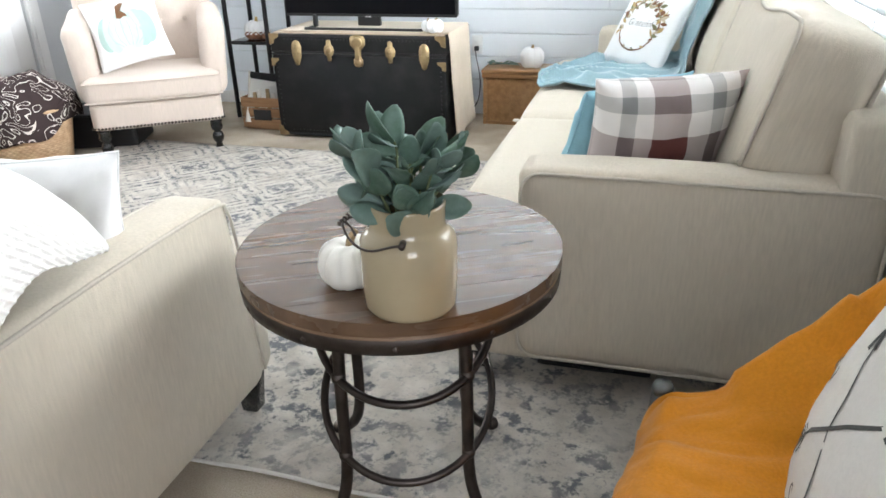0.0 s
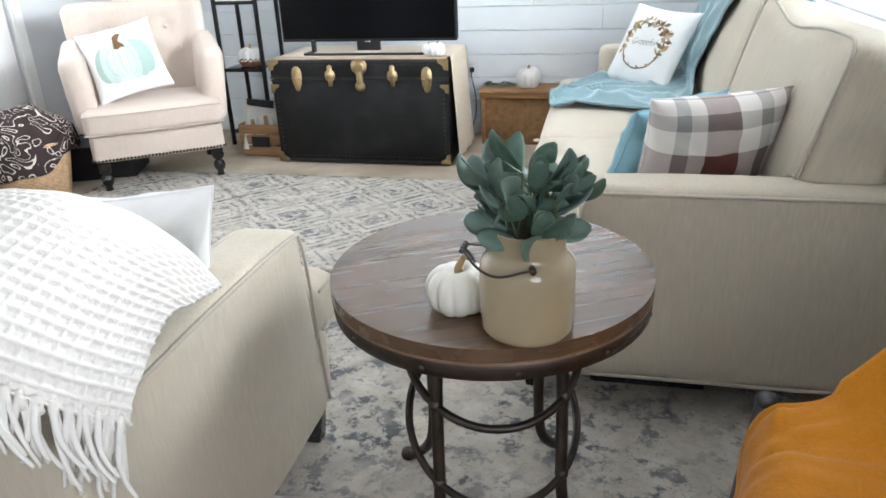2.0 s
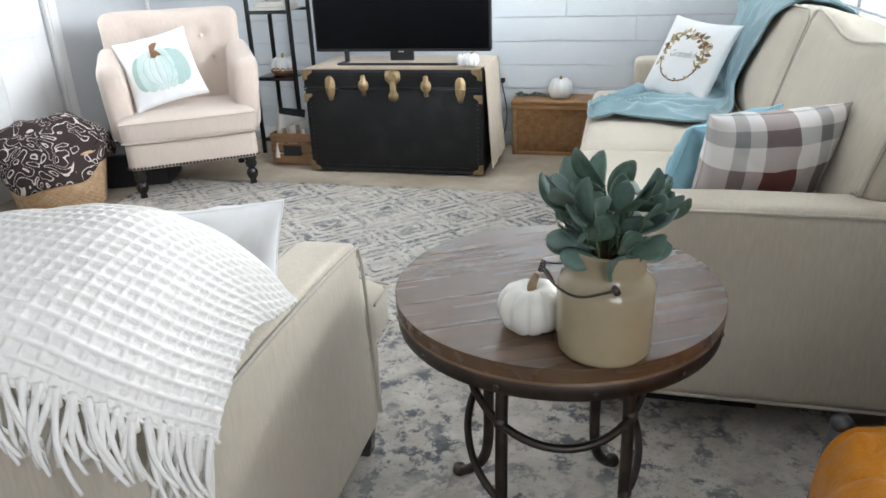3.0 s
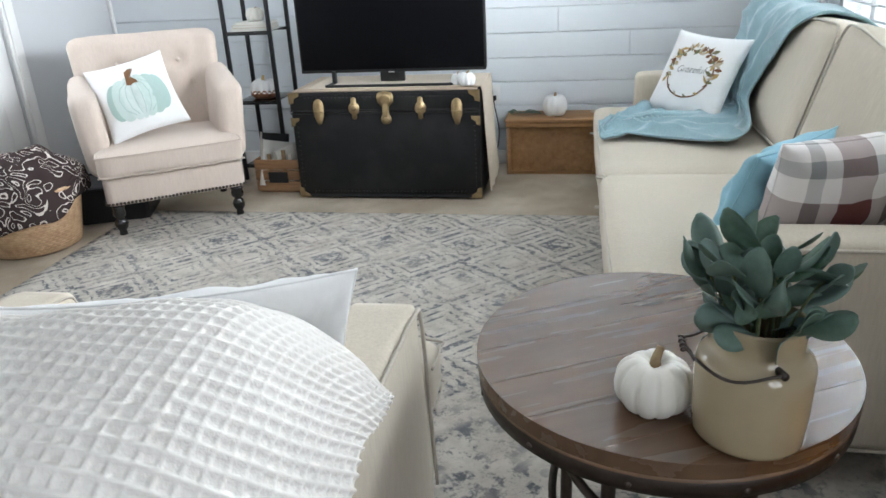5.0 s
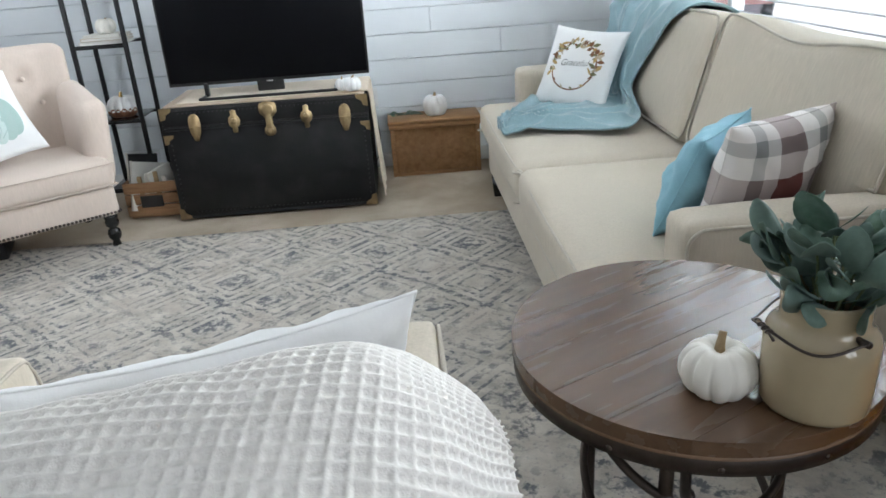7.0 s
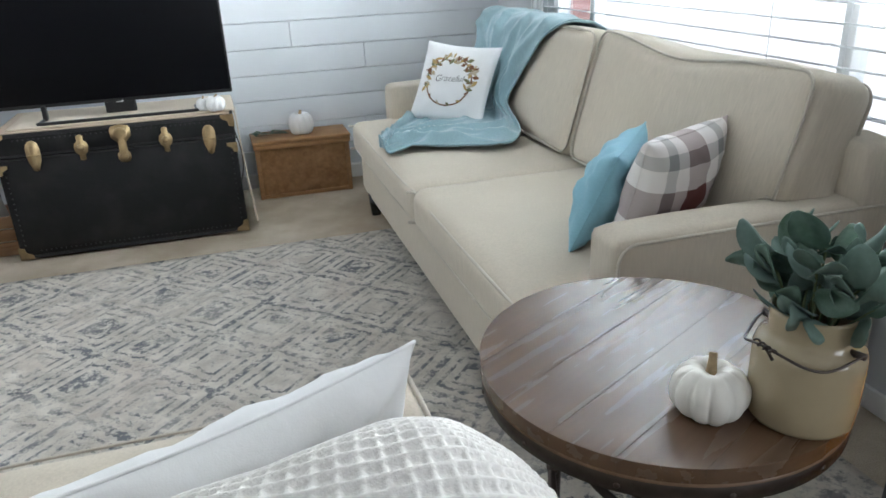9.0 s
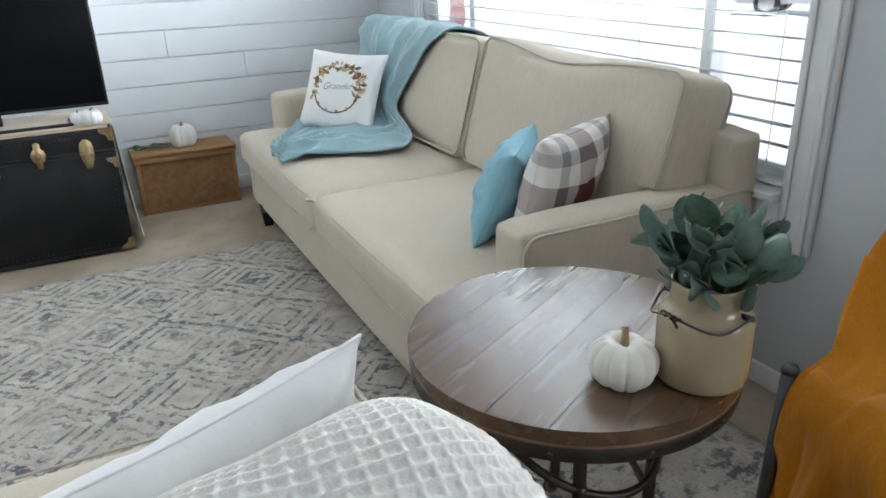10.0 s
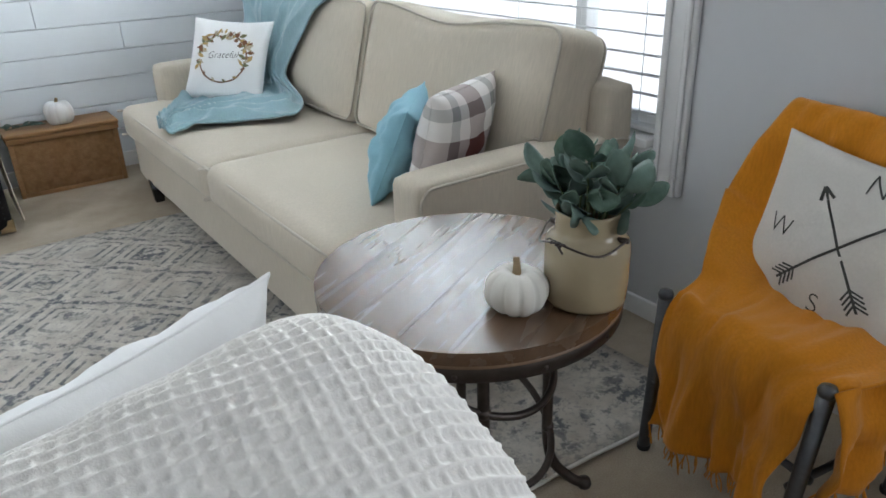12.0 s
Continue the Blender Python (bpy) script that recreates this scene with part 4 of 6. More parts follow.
def sofa():
    s = thing("sofa", "beige woven two-seat sofa with piped track arms below the window", "sofa")
    y0, y1 = SOFA_Y0, SOFA_Y1
    part("base", soft(-0.175, 0.78, y0 + 0.02, y1 - 0.03, 0.085, 0.32, 0.03, lumps=0.002), BEIGE, s)
    part("back_frame", soft(0.69, 0.825, y0 + 0.003, y1 - 0.01, 0.12, 0.805, 0.030, (0, 0.004, 0.004), 0.002, cuts=13), BEIGE, s)
    for a, b, outer in ((y0, y0 + 0.145, y0), (y1 - 0.175, y1, y1)):
        arm = part("arm", soft(-0.005, 0.822, a, b, 0.112, 0.648, 0.028, (0.004, 0.006, 0.006), 0.002), BEIGE, s)
        loop = [(x, outer + (-0.001 if outer == y0 else 0.001), z) for _, x, z in rounded_loop(0.002, 0.815, 0.120, 0.634, 0.05, 0)]
        part("piping", tube(loop, 0.0045, 6, closed=True), BEIGE_PIPE, arm, "darker welt piping")
    ym = 2.715
    near = soft(-0.215, 0.57, y0 + 0.035, ym - 0.002, 0.315, 0.478, 0.045, (0.006, 0.0, 0.018), 0.004, 2, 17)
    far = soft(-0.215, 0.57, ym + 0.002, y1 - 0.095, 0.315, 0.478, 0.045, (0.006, 0.0, 0.018), 0.004, 5, 17)
    for c, a, b in ((near, y0 + 0.05, ym), (far, ym, y1 - 0.12)):
        cu = part("seat_cushion", c, BEIGE, s)
        for zz in (0.455, 0.335):
            part("piping", tube(curve([(-0.150, a + 0.02, zz), (-0.202, a + 0.035, zz), (-0.210, (a + b) / 2, zz), (-0.202, b - 0.03, zz), (-0.18, b - 0.006, zz), (0.40, b - 0.006, zz + 0.012)], 6), 0.0048, 6), BEIGE_PIPE, cu)
    for a, b, seed, end in ((1.645, 2.775, 7, 1), (2.79, 3.90, 9, 0)):
        w, m = (b - a) / 2, pose(0.615, (a + b) / 2, 0.712, 0, 15, 0)

        def crown(x, q):
            """How far the top swells: the front edge dips along the middle."""
            front = max(0, min(1, 0.5 - x / 0.2))
            return 0.010 - front * 0.034 * math.exp(-((q - (0.05 if end else 0.2)) / 0.42) ** 2) + 0.012 * math.exp(-((q - 0.85) / 0.3) ** 2)
        bm = soft_box(0.21, b - a, 0.50, 0.052, 13, (0.020, 0.010, 0.010), 0.008, seed)
        for v in bm.verts:
            q = v.co.y / w
            if v.co.z > 0.1:
                k = (v.co.z - 0.1) / 0.15
                v.co.z += k * crown(v.co.x, q)
            elif end and v.co.y < -w + 0.10:
                v.co.z = max(v.co.z, -0.062 + 0.27 * v.co.x + 0.02 * (v.co.z + 0.25))
        cu = part("back_cushion", bm, BEIGE, s, m=m)
        for x in (-0.098, 0.098):
            loop = rounded_loop(-w + 0.012, w - 0.012, -0.238, 0.238, 0.05, x)
            dense = []
            for p, q in zip(loop, loop[1:] + loop[:1]):
                k = max(1, int((Vector(q) - Vector(p)).length / 0.04))
                for i in range(k):
                    v = Vector(p).lerp(Vector(q), i / k)
                    if v.z > 0.15:
                        v.z += (v.z - 0.15) / 0.088 * crown(x, v.y / w)
                    elif end and v.y < -w + 0.10:
                        v.z = max(v.z, -0.054 + 0.27 * v.x)
                    dense.append(v)
            part("piping", tube(dense, 0.0052, 6, closed=True), BEIGE_PIPE, cu)
    foot = None
    for x, y in ((-0.12, y0 + 0.10), (-0.15, 3.80), (0.72, y0 + 0.10), (0.72, y1 - 0.08)):
        if foot is None:
            foot = part("foot", block_foot(0.115), BLACK_WOOD, s, "black tapered foot", pose(x, y, 0.0))
        else:
            again(foot, pose(x, y, 0.0))


sofa()


# made-up case that fills the unidentified dark shape under the sofa
fc = thing("storage_case", "flat black case standing in for an unidentified dark shape under the sofa", "storage case", pose(0.20, 1.87, 0))
part("body", soft(-0.16, 0.16, -0.17, 0.17, 0.0, 0.062, 0.012), BLACK_PLASTIC, fc)
part("handle", tube(curve([(-0.05, -0.17, 0.03), (-0.045, -0.19, 0.03), (0.045, -0.19, 0.03), (0.05, -0.17, 0.03)], 5), 0.005, 6), BLACK_PLASTIC, fc)


def plain_pillow(name, label, w, h, t, mat, m, seed=0.0, wrinkle=0.007, pinch=0.08, seam=True):
    shape = Pillow(w, h, t, pinch, wrinkle, seed)
    p = thing(name, label, "pillow", m)
    part("cover", shape.mesh(), mat, p)
    if seam:
        part("seam", shape.seam(0.0028), mat, p)
    return p, shape


plain_pillow("plaid_pillow", "plum, ivory and grey plaid pillow leaning on the sofa arm", 0.40, 0.33, 0.17, PLAID, frame_of((0.318, 1.850, 0.672), (0.90, 0.43, 0.0), (0.05, -0.26, 0.95)), 1.0, 0.010)
plain_pillow("blue_pillow", "plain blue cotton pillow leaning behind the plaid one", 0.41, 0.32, 0.15, BLUE_COTTON, frame_of((0.215, 2.008, 0.632), (0.263, 0.302, 0.003), (0.057, -0.113, 0.273)), 3.0, 0.020)


def ellipse(cu, cv, ru, rv, turn=0.0, n=24, point=0.0):
    out = []
    for i in range(n):
        a = 2 * math.pi * i / n
        x, y = ru * math.cos(a), rv * math.sin(a) * (1 - point * abs(math.cos(a)))
        out.append((cu + x * math.cos(turn) - y * math.sin(turn), cv + x * math.sin(turn) + y * math.cos(turn)))
    return out


def ink(name, c):
    return fabric(name, c, 450, 0.2, 0.06, 0.12)


def wreath_pillow():
    p, s = plain_pillow("wreath_pillow", "white pillow printed with a brown leaf wreath and script word", 0.41, 0.40, 0.13, WHITE_CLOTH, frame_of((0.243, 3.581, 0.690), (0.247, -0.278, -0.020), (0.235, 0.010, 0.331)), 5.0, 0.006)
    tones = [ink("wreath_green", (0.20, 0.20, 0.11)), ink("wreath_ochre", (0.48, 0.34, 0.15)), ink("wreath_brown", (0.22, 0.11, 0.06)), ink("wreath_pale", (0.52, 0.45, 0.34))]
    r = random.Random(3)
    ring = [(0.63 * math.cos(a), -0.04 + 0.63 * math.sin(a)) for a in [radians(195 + 250 * i / 40) for i in range(41)]]
    part("printed_twig", s.stroke(ring, 0.035), tones[2], p)
    for i in range(58):
        a = radians(-10 + 205 * i / 57 + r.uniform(-6, 6))
        rr = 0.63 + r.uniform(-0.11, 0.12)
        part("printed_leaf", s.patch(ellipse(rr * math.cos(a), -0.04 + rr * math.sin(a), r.uniform(0.06, 0.13), r.uniform(0.028, 0.055), a + r.uniform(-1.3, 1.3), 12, 0.5), 0.0020 + 0.0002 * (i % 6), 2), tones[i % 4], p)
    for i in range(7):
        a = radians(200 + 160 * i / 6)
        part("printed_leaf", s.patch(ellipse(0.64 * math.cos(a), -0.04 + 0.64 * math.sin(a) + 0.04, 0.07, 0.03, a + 0.9, 12, 0.5), 0.0024, 2), tones[(i + 1) % 4], p)
    for a in (62, 38, 160):
        u, v = 0.68 * math.cos(radians(a)), -0.04 + 0.68 * math.sin(radians(a))
        part("printed_acorn", s.patch(ellipse(u, v, 0.06, 0.07), 0.0036, 2), tones[2], p)
    part("printed_word", s.words("Grateful", 0.036, 0.0, 0.02, 0.08, 0.35), INK, p)


wreath_pillow()


def teal_throw():
    t = thing("teal_throw", "soft grey-teal plush throw draped over the sofa back and seat", "blanket")
    path = [(0.832, 0.70), (0.834, 0.86), (0.795, 0.935), (0.715, 0.975), (0.615, 0.990), (0.535, 0.92), (0.485, 0.78), (0.44, 0.62), (0.40, 0.53), (0.28, 0.510), (0.10, 0.508), (-0.05, 0.503), (-0.15, 0.496), (-0.205, 0.482)]
    ya = [3.12, 3.12, 3.12, 3.10, 3.10, 3.16, 3.27, 3.36, 3.12, 2.99, 3.08, 3.13, 3.15, 3.16]
    yb = [3.98, 3.98, 3.98, 3.98, 3.97, 3.95, 3.86, 3.76, 3.78, 3.80, 3.72, 3.55, 3.40, 3.28]
    c = curve([(p[0], p[1], a) for p, a in zip(path, ya)], 11)
    d = curve([(p[0], p[1], a) for p, a in zip(path, yb)], 11)
    rows = []
    n = 90
    for j, (A, B) in enumerate(zip(c, d)):
        row = []
        f = j / (len(c) - 1)
        for i in range(n + 1):
            q = i / n
            y = A.z + (B.z - A.z) * q
            x, z = A.x, A.y
            k = noise.noise(Vector((f * 3, q * 2, 12.0)))
            flat = max(0, min(1, (f - 0.52) * 8))
            # long folds down the back, crumpled ones across the seat
            along = 1 - min(1, 2.6 * abs(noise.noise(Vector((f * 2.2, q * 4.2 + 1.3 * k, 3.0)))))
            heap = 1 - min(1, 2.2 * abs(noise.noise(Vector((f * 8.0 + 1.6 * k, q * 3.4 - k, 8.0)))))
            small = 1 - min(1, 2.4 * abs(noise.noise(Vector((f * 15 - k, q * 8.0 + k, 21.0)))))
            lift = 0.008 + 0.030 * along * (1 - 0.5 * flat) + 0.042 * heap * heap * flat + 0.012 * small
            lift *= 0.35 + 0.65 * min(1, q / 0.12)
            x -= lift * (1 - flat) * (1 if f > 0.25 else -0.5)
            z += lift * flat + lift * 0.5 * (1 - flat)
            y += 0.03 * noise.noise(Vector((f * 5, q * 2, 1)))
            row.append((x, y, z))
        rows.append(row)
    part("drape", sheet(rows, 0.006), TEAL_PLUSH, t)
    part("hem", tube([Vector(r[0]) + Vector((0, 0, 0.003)) for r in rows], 0.005, 6), TEAL_PLUSH, t)
    part("hem", tube([Vector(q) + Vector((0, 0, 0.003)) for q in rows[-1]], 0.005, 6), TEAL_PLUSH, t)


teal_throw()


# ---- near armchair, seen from behind ----
AX0, AX1 = -1.50, -0.605


def near_armchair():
    s = thing("armchair", "beige woven armchair with piped track arms and black feet", "armchair")
    part("base", soft(AX0 + 0.02, AX1 - 0.01, 0.52, 1.385, 0.115, 0.34, 0.04, (0, 0.015, 0), 0.002), BEIGE, s)
    bm = soft_box(AX1 - AX0 - 0.10, 0.15, 0.63, 0.06, 11, (0, 0.006, 0.006), 0.003, 4)
    part("back", at(bm, (AX0 + AX1) / 2, 0.605, 0.510, -3), BEIGE, s)
    for a, b, outer in ((AX1 - 0.145, AX1, 1), (AX0, AX0 + 0.145, -1)):
        bm = soft_box(b - a, 0.78, 0.53, 0.024, 13, (0.006, 0.0, 0.006), 0.0025, 3)
        at(bm, (a + b) / 2, 0.86, 0.385)
        for v in bm.verts:
            # the front of the arm leans forward towards the floor
            if v.co.y > 0.86:
                v.co.y += (0.65 - v.co.z) * 0.11 * (v.co.y - 0.86) / 0.39
            v.co.z -= 0.03 * max(0, (v.co.y - 1.0)) * (v.co.z - 0.12) / 0.53
        arm = part("arm", bm, BEIGE, s)
        x = b + 0.0005 if outer > 0 else a - 0.0005
        edge = curve([(x, 0.50, 0.632), (x, 0.86, 0.642), (x, 1.19, 0.636), (x, 1.243, 0.61), (x, 1.262, 0.52), (x, 1.282, 0.33), (x, 1.304, 0.15)], 8)
        part("piping", tube(edge, 0.0045, 6), BEIGE_PIPE, arm, "welt piping")
        x2 = a + 0.006 if outer > 0 else b - 0.006
        edge = curve([(x2, 0.55, 0.636), (x2, 0.86, 0.646), (x2, 1.19, 0.640), (x2, 1.245, 0.61), (x2, 1.262, 0.55)], 8)
        part("piping", tube(edge, 0.0035, 6), BEIGE_PIPE, arm)
    cu = part("seat_cushion", join(soft(AX0 + 0.15, AX1 - 0.15, 0.74, 1.43, 0.33, 0.475, 0.045, (0, 0.01, 0.02), 0.004, 8), soft(AX0 + 0.004, AX1 + 0.006, 1.262, 1.432, 0.332, 0.472, 0.045, (0, 0.006, 0.006), 0.003, 9)), BEIGE, s)
    for z in (0.455, 0.352):
        part("piping", tube(curve([(AX0 + 0.03, 1.30, z), (AX0 + 0.05, 1.425, z), ((AX0 + AX1) / 2, 1.445, z), (AX1 - 0.035, 1.428, z), (AX1 + 0.005, 1.39, z), (AX1 + 0.006, 1.30, z)], 7), 0.0035, 6), BEIGE_PIPE, cu)
    foot = None
    for x, y in ((AX1 - 0.06, 1.315), (AX0 + 0.06, 1.315), (AX1 - 0.06, 0.58), (AX0 + 0.06, 0.58)):
        if foot is None:
            foot = part("foot", block_foot(0.125), BLACK_WOOD, s, "black tapered foot", pose(x, y, 0.0))
        else:
            again(foot, pose(x, y, 0.0))


near_armchair()
plain_pillow("white_pillow", "plain white cotton pillow propped in the near armchair", 0.54, 0.43, 0.16, WHITE_CLOTH, frame_of((-0.914, 0.915, 0.628), (0.91, 0.42, -0.05), (0.06, -0.22, 0.97)), 8.0, 0.036, 0.10)


def waffle_throw():
    """The throw over the armchair's back: a sheet with sunk square cells and a knotted fringe."""
    t = thing("waffle_throw", "white waffle-weave throw with knotted fringe over the armchair back", "blanket")
    # across the back: x, hem behind, knee, ridge, front knee, end in front
    cols = [
        (-1.50, (0.425, 0.76), (0.440, 0.80), (0.575, 0.850), (0.67, 0.82), (0.72, 0.70)),
        (-1.20, (0.425, 0.775), (0.442, 0.82), (0.590, 0.872), (0.69, 0.84), (0.75, 0.72)),
        (-0.95, (0.420, 0.79), (0.445, 0.848), (0.600, 0.894), (0.71, 0.862), (0.78, 0.74)),
        (-0.80, (0.412, 0.80), (0.446, 0.865), (0.612, 0.913), (0.73, 0.880), (0.81, 0.76)),
        (-0.70, (0.415, 0.795), (0.455, 0.855), (0.628, 0.910), (0.76, 0.868), (0.85, 0.75)),
        (-0.635, (0.44, 0.755), (0.480, 0.815), (0.648, 0.868), (0.79, 0.812), (0.86, 0.72)),
        (-0.585, (0.485, 0.695), (0.525, 0.745), (0.670, 0.80), (0.78, 0.765), (0.835, 0.71)),
        (-0.552, (0.535, 0.645), (0.560, 0.685), (0.660, 0.735), (0.73, 0.725), (0.81, 0.705)),
    ]
    lines = []
    for c in cols:
        lines.append(curve([(c[0], y, z) for y, z in c[1:]], 52))
    m = len(lines[0])
    cross = [curve([L[j] for L in lines], 56) for j in range(m)]
    base = [[p for p in row] for row in cross]
    V = [[Vector(p) for p in row] for row in base]
    cell = 0.0182
    rows = []
    w = len(base[0])
    s = [0.0] * w
    for j in range(m):
        row = []
        run = 0.0
        if j:
            for i in range(w):
                s[i] += (V[j][i] - V[j - 1][i]).length
        for i in range(w - 1, -1, -1):
            if i < w - 1:
                run += (V[j][i] - V[j][i + 1]).length
            a, b = V[j][max(i - 1, 0)], V[j][min(i + 1, w - 1)]
            c, d = V[max(j - 1, 0)][i], V[min(j + 1, m - 1)][i]
            nrm = (b - a).cross(d - c)
            nrm.normalize()
            if nrm.z < -0.2 or nrm.y > 0.9 or (j < m // 4 and nrm.y > 0):
                nrm.negate()
            shift = 0.012 * noise.noise(V[j][i] * 4)
            fu = abs(((run + shift + 0.10 * s[i]) / cell) % 1 - 0.5) * 2
            fv = abs(((s[i] + shift - 0.06 * run) / cell) % 1 - 0.5) * 2
            ku, kv = (max(0, min(1, (g - 0.42) / 0.50)) for g in (fu, fv))
            ht = 0.0046 * max(0.8 * ku * ku * (3 - 2 * ku), 1.25 * kv * kv * (3 - 2 * kv))
            big = 0.010 * noise.noise(V[j][i] * 5) + 0.004 * noise.noise(V[j][i] * 16)
            if j < m // 3:
                big = abs(big) + 0.006 * (1 - 3 * j / m)
            row.append(V[j][i] + nrm * (0.004 + ht + big))
        rows.append(row[::-1])
    part("drape", sheet(rows, 0.003), WAFFLE, t)
    r = random.Random(6)
    hem = rows[0]
    n = 34
    for k in range(n):
        p = Vector(hem[int((0.02 + 0.97 * k / n) * (len(hem) - 1))])
        bm = bmesh.new()
        for q in range(4):
            L = r.uniform(0.060, 0.120)
            dx, dy = r.uniform(-0.026, 0.026), r.uniform(-0.022, 0.0)
            line = curve([p + Vector((r.uniform(-0.004, 0.004), 0, 0.012)), p + Vector((dx * 0.4, dy, -L * 0.35)), p + Vector((dx, dy - 0.004, -L * 0.7)), p + Vector((dx * 1.5 + r.uniform(-0.006, 0.006), dy, -L))], 4)
            tube(line, 0.0040, 5, bm, taper=lambda f: 1.3 - 0.6 * f)
        tube([p + Vector((0, -0.002, 0.004)), p + Vector((0, -0.002, -0.012))], 0.006, 7, bm)
        part("tassel", bm, WAFFLE, t)


waffle_throw()


# ---- along the shiplap wall ----
def latch_outline(kind):
    """The half outline of a brass latch, from its foot to its head: (half width, height)."""
    if kind == "oval":
        return [(0.0, -0.075), (0.012, -0.070), (0.018, -0.05), (0.026, -0.03), (0.030, 0.0), (0.030, 0.03), (0.024, 0.052), (0.012, 0.064), (0.0, 0.067)]
    if kind == "knob":
        return [(0.0, -0.062), (0.012, -0.058), (0.013, -0.034), (0.026, -0.022), (0.031, 0.0), (0.026, 0.02), (0.014, 0.03), (0.014, 0.052), (0.0, 0.06)]
    return [(0.0, -0.095), (0.018, -0.092), (0.028, -0.078), (0.028, -0.055), (0.018, -0.042), (0.018, 0.0), (0.030, 0.012), (0.044, 0.026), (0.046, 0.058), (0.038, 0.076), (0.0, 0.084)]


def plate(half, thick=0.008):
    """A plate cut to an outline, its face to -y."""
    bm = bmesh.new()
    pts = half + [(-x, z) for x, z in reversed(half) if x > 1e-5]
    face = bm.faces.new([bm.verts.new((x, 0, z)) for x, z in pts])
    up = bmesh.ops.extrude_face_region(bm, geom=[face])
    bmesh.ops.translate(bm, verts=[v for v in up["geom"] if isinstance(v, bmesh.types.BMVert)], vec=(0, -thick, 0))
    bmesh.ops.recalc_face_normals(bm, faces=bm.faces[:])
    bmesh.ops.bevel(bm, geom=[e for e in bm.edges if all(abs(v.co.y + thick) < 1e-5 for v in e.verts)], offset=0.003, segments=2, affect="EDGES")
    return bm


KX0, KX1, KY0, KY1, KH = -1.862, -0.812, 3.800, 4.330, 0.612


def steamer_trunk():
    t = thing("steamer_trunk", "black vintage steamer trunk with brass latches below the television", "trunk")
    part("body", block(KX0, KX1, KY0, KY1, 0.012, 0.498, 0.006), TRUNK_BLACK, t)
    lid = part("lid", block(KX0 - 0.003, KX1 + 0.003, KY0 - 0.003, KY1 + 0.003, 0.502, KH - 0.006, 0.008), TRUNK_BLACK, t)
    part("lid_top", block(KX0 + 0.012, KX1 - 0.012, KY0 + 0.012, KY1 - 0.012, KH - 0.006, KH, 0.002), TRUNK_TOP, lid)
    for z0, z1 in ((0.488, 0.4975), (0.5025, 0.512), (0.014, 0.03), (KH - 0.022, KH - 0.008)):
        part("edge_strip", block(KX0 - 0.004, KX1 + 0.004, KY0 - 0.0055, KY0 - 0.0032, z0, z1, 0.0008), BLACK_METAL, t)
    kinds = ((-1.700, 0.505, "oval"), (-1.498, 0.520, "knob"), (-1.321, 0.525, "lock"), (-1.129, 0.518, "knob"), (-0.932, 0.500, "oval"))
    for x, z, kind in kinds:
        la = part("latch", plate(latch_outline(kind)), BRASS, t, "aged brass latch", pose(x, KY0 - 0.004, z))
        if kind == "lock":
            part("lock_case", lathe([(0.03, 0), (0.029, 0.012), (0.022, 0.016), (0.0, 0.017)], 20), BRASS, la, m=pose(0, -0.007, 0.042, 90))
            part("hasp", block(-0.013, 0.013, -0.022, -0.008, -0.062, 0.03, 0.005), BRASS, la)
            part("hasp_end", lathe([(0.02, 0), (0.019, 0.012), (0.012, 0.017), (0.0, 0.018)], 16), BRASS, la, m=pose(0, -0.007, -0.066, 90))
        elif kind == "knob":
            part("knob", lathe([(0.017, 0), (0.016, 0.008), (0.009, 0.015), (0.0, 0.016)], 16), BRASS, la, m=pose(0, -0.008, 0, 90))
        else:
            part("hinge_bar", block(-0.027, 0.027, -0.014, -0.008, -0.004, 0.004, 0.002), BRASS, la)
            part("strap", block(-0.010, 0.010, -0.013, -0.008, -0.055, 0.045, 0.003), BRASS, la)
    for x, s in ((KX0, 1), (KX1, -1)):
        for z, k in ((KH - 0.004, -1), (0.012, 1), (0.47, -1)):
            bm = bmesh.new()
            size = 0.062 if z != 0.47 else 0.05
            pts = [(0, 0), (size, 0), (size * 0.95, 0.3 * size), (size * 0.5, 0.55 * size), (size * 0.42, 0.9 * size), (0, size)]
            f = bm.faces.new([bm.verts.new((x + s * (a - 0.004), KY0 - 0.0062, z + k * b)) for a, b in pts])
            up = bmesh.ops.extrude_face_region(bm, geom=[f])
            bmesh.ops.translate(bm, verts=[v for v in up["geom"] if isinstance(v, bmesh.types.BMVert)], vec=(0, -0.004, 0))
            bmesh.ops.recalc_face_normals(bm, faces=bm.faces[:])
            part("corner_cap", bm, BRASS, t, "tan brass corner cap", smooth=False)
    bm = bmesh.new()
    spots = [(KX0 + 0.09 + i * (KX1 - KX0 - 0.18) / 40, z) for i in range(41) for z in (KH - 0.034, 0.047)] + [(x, 0.08 + 0.36 * i / 14) for i in range(15) for x in (KX0 + 0.028, KX1 - 0.028)]
    for x, z in spots:
        bmesh.ops.create_cube(bm, size=0.006, matrix=Matrix.Translation((x, KY0 - 0.002, z)))
    tagged(part("tack", bm, BLACK_METAL, t), kind="stuff")


steamer_trunk()


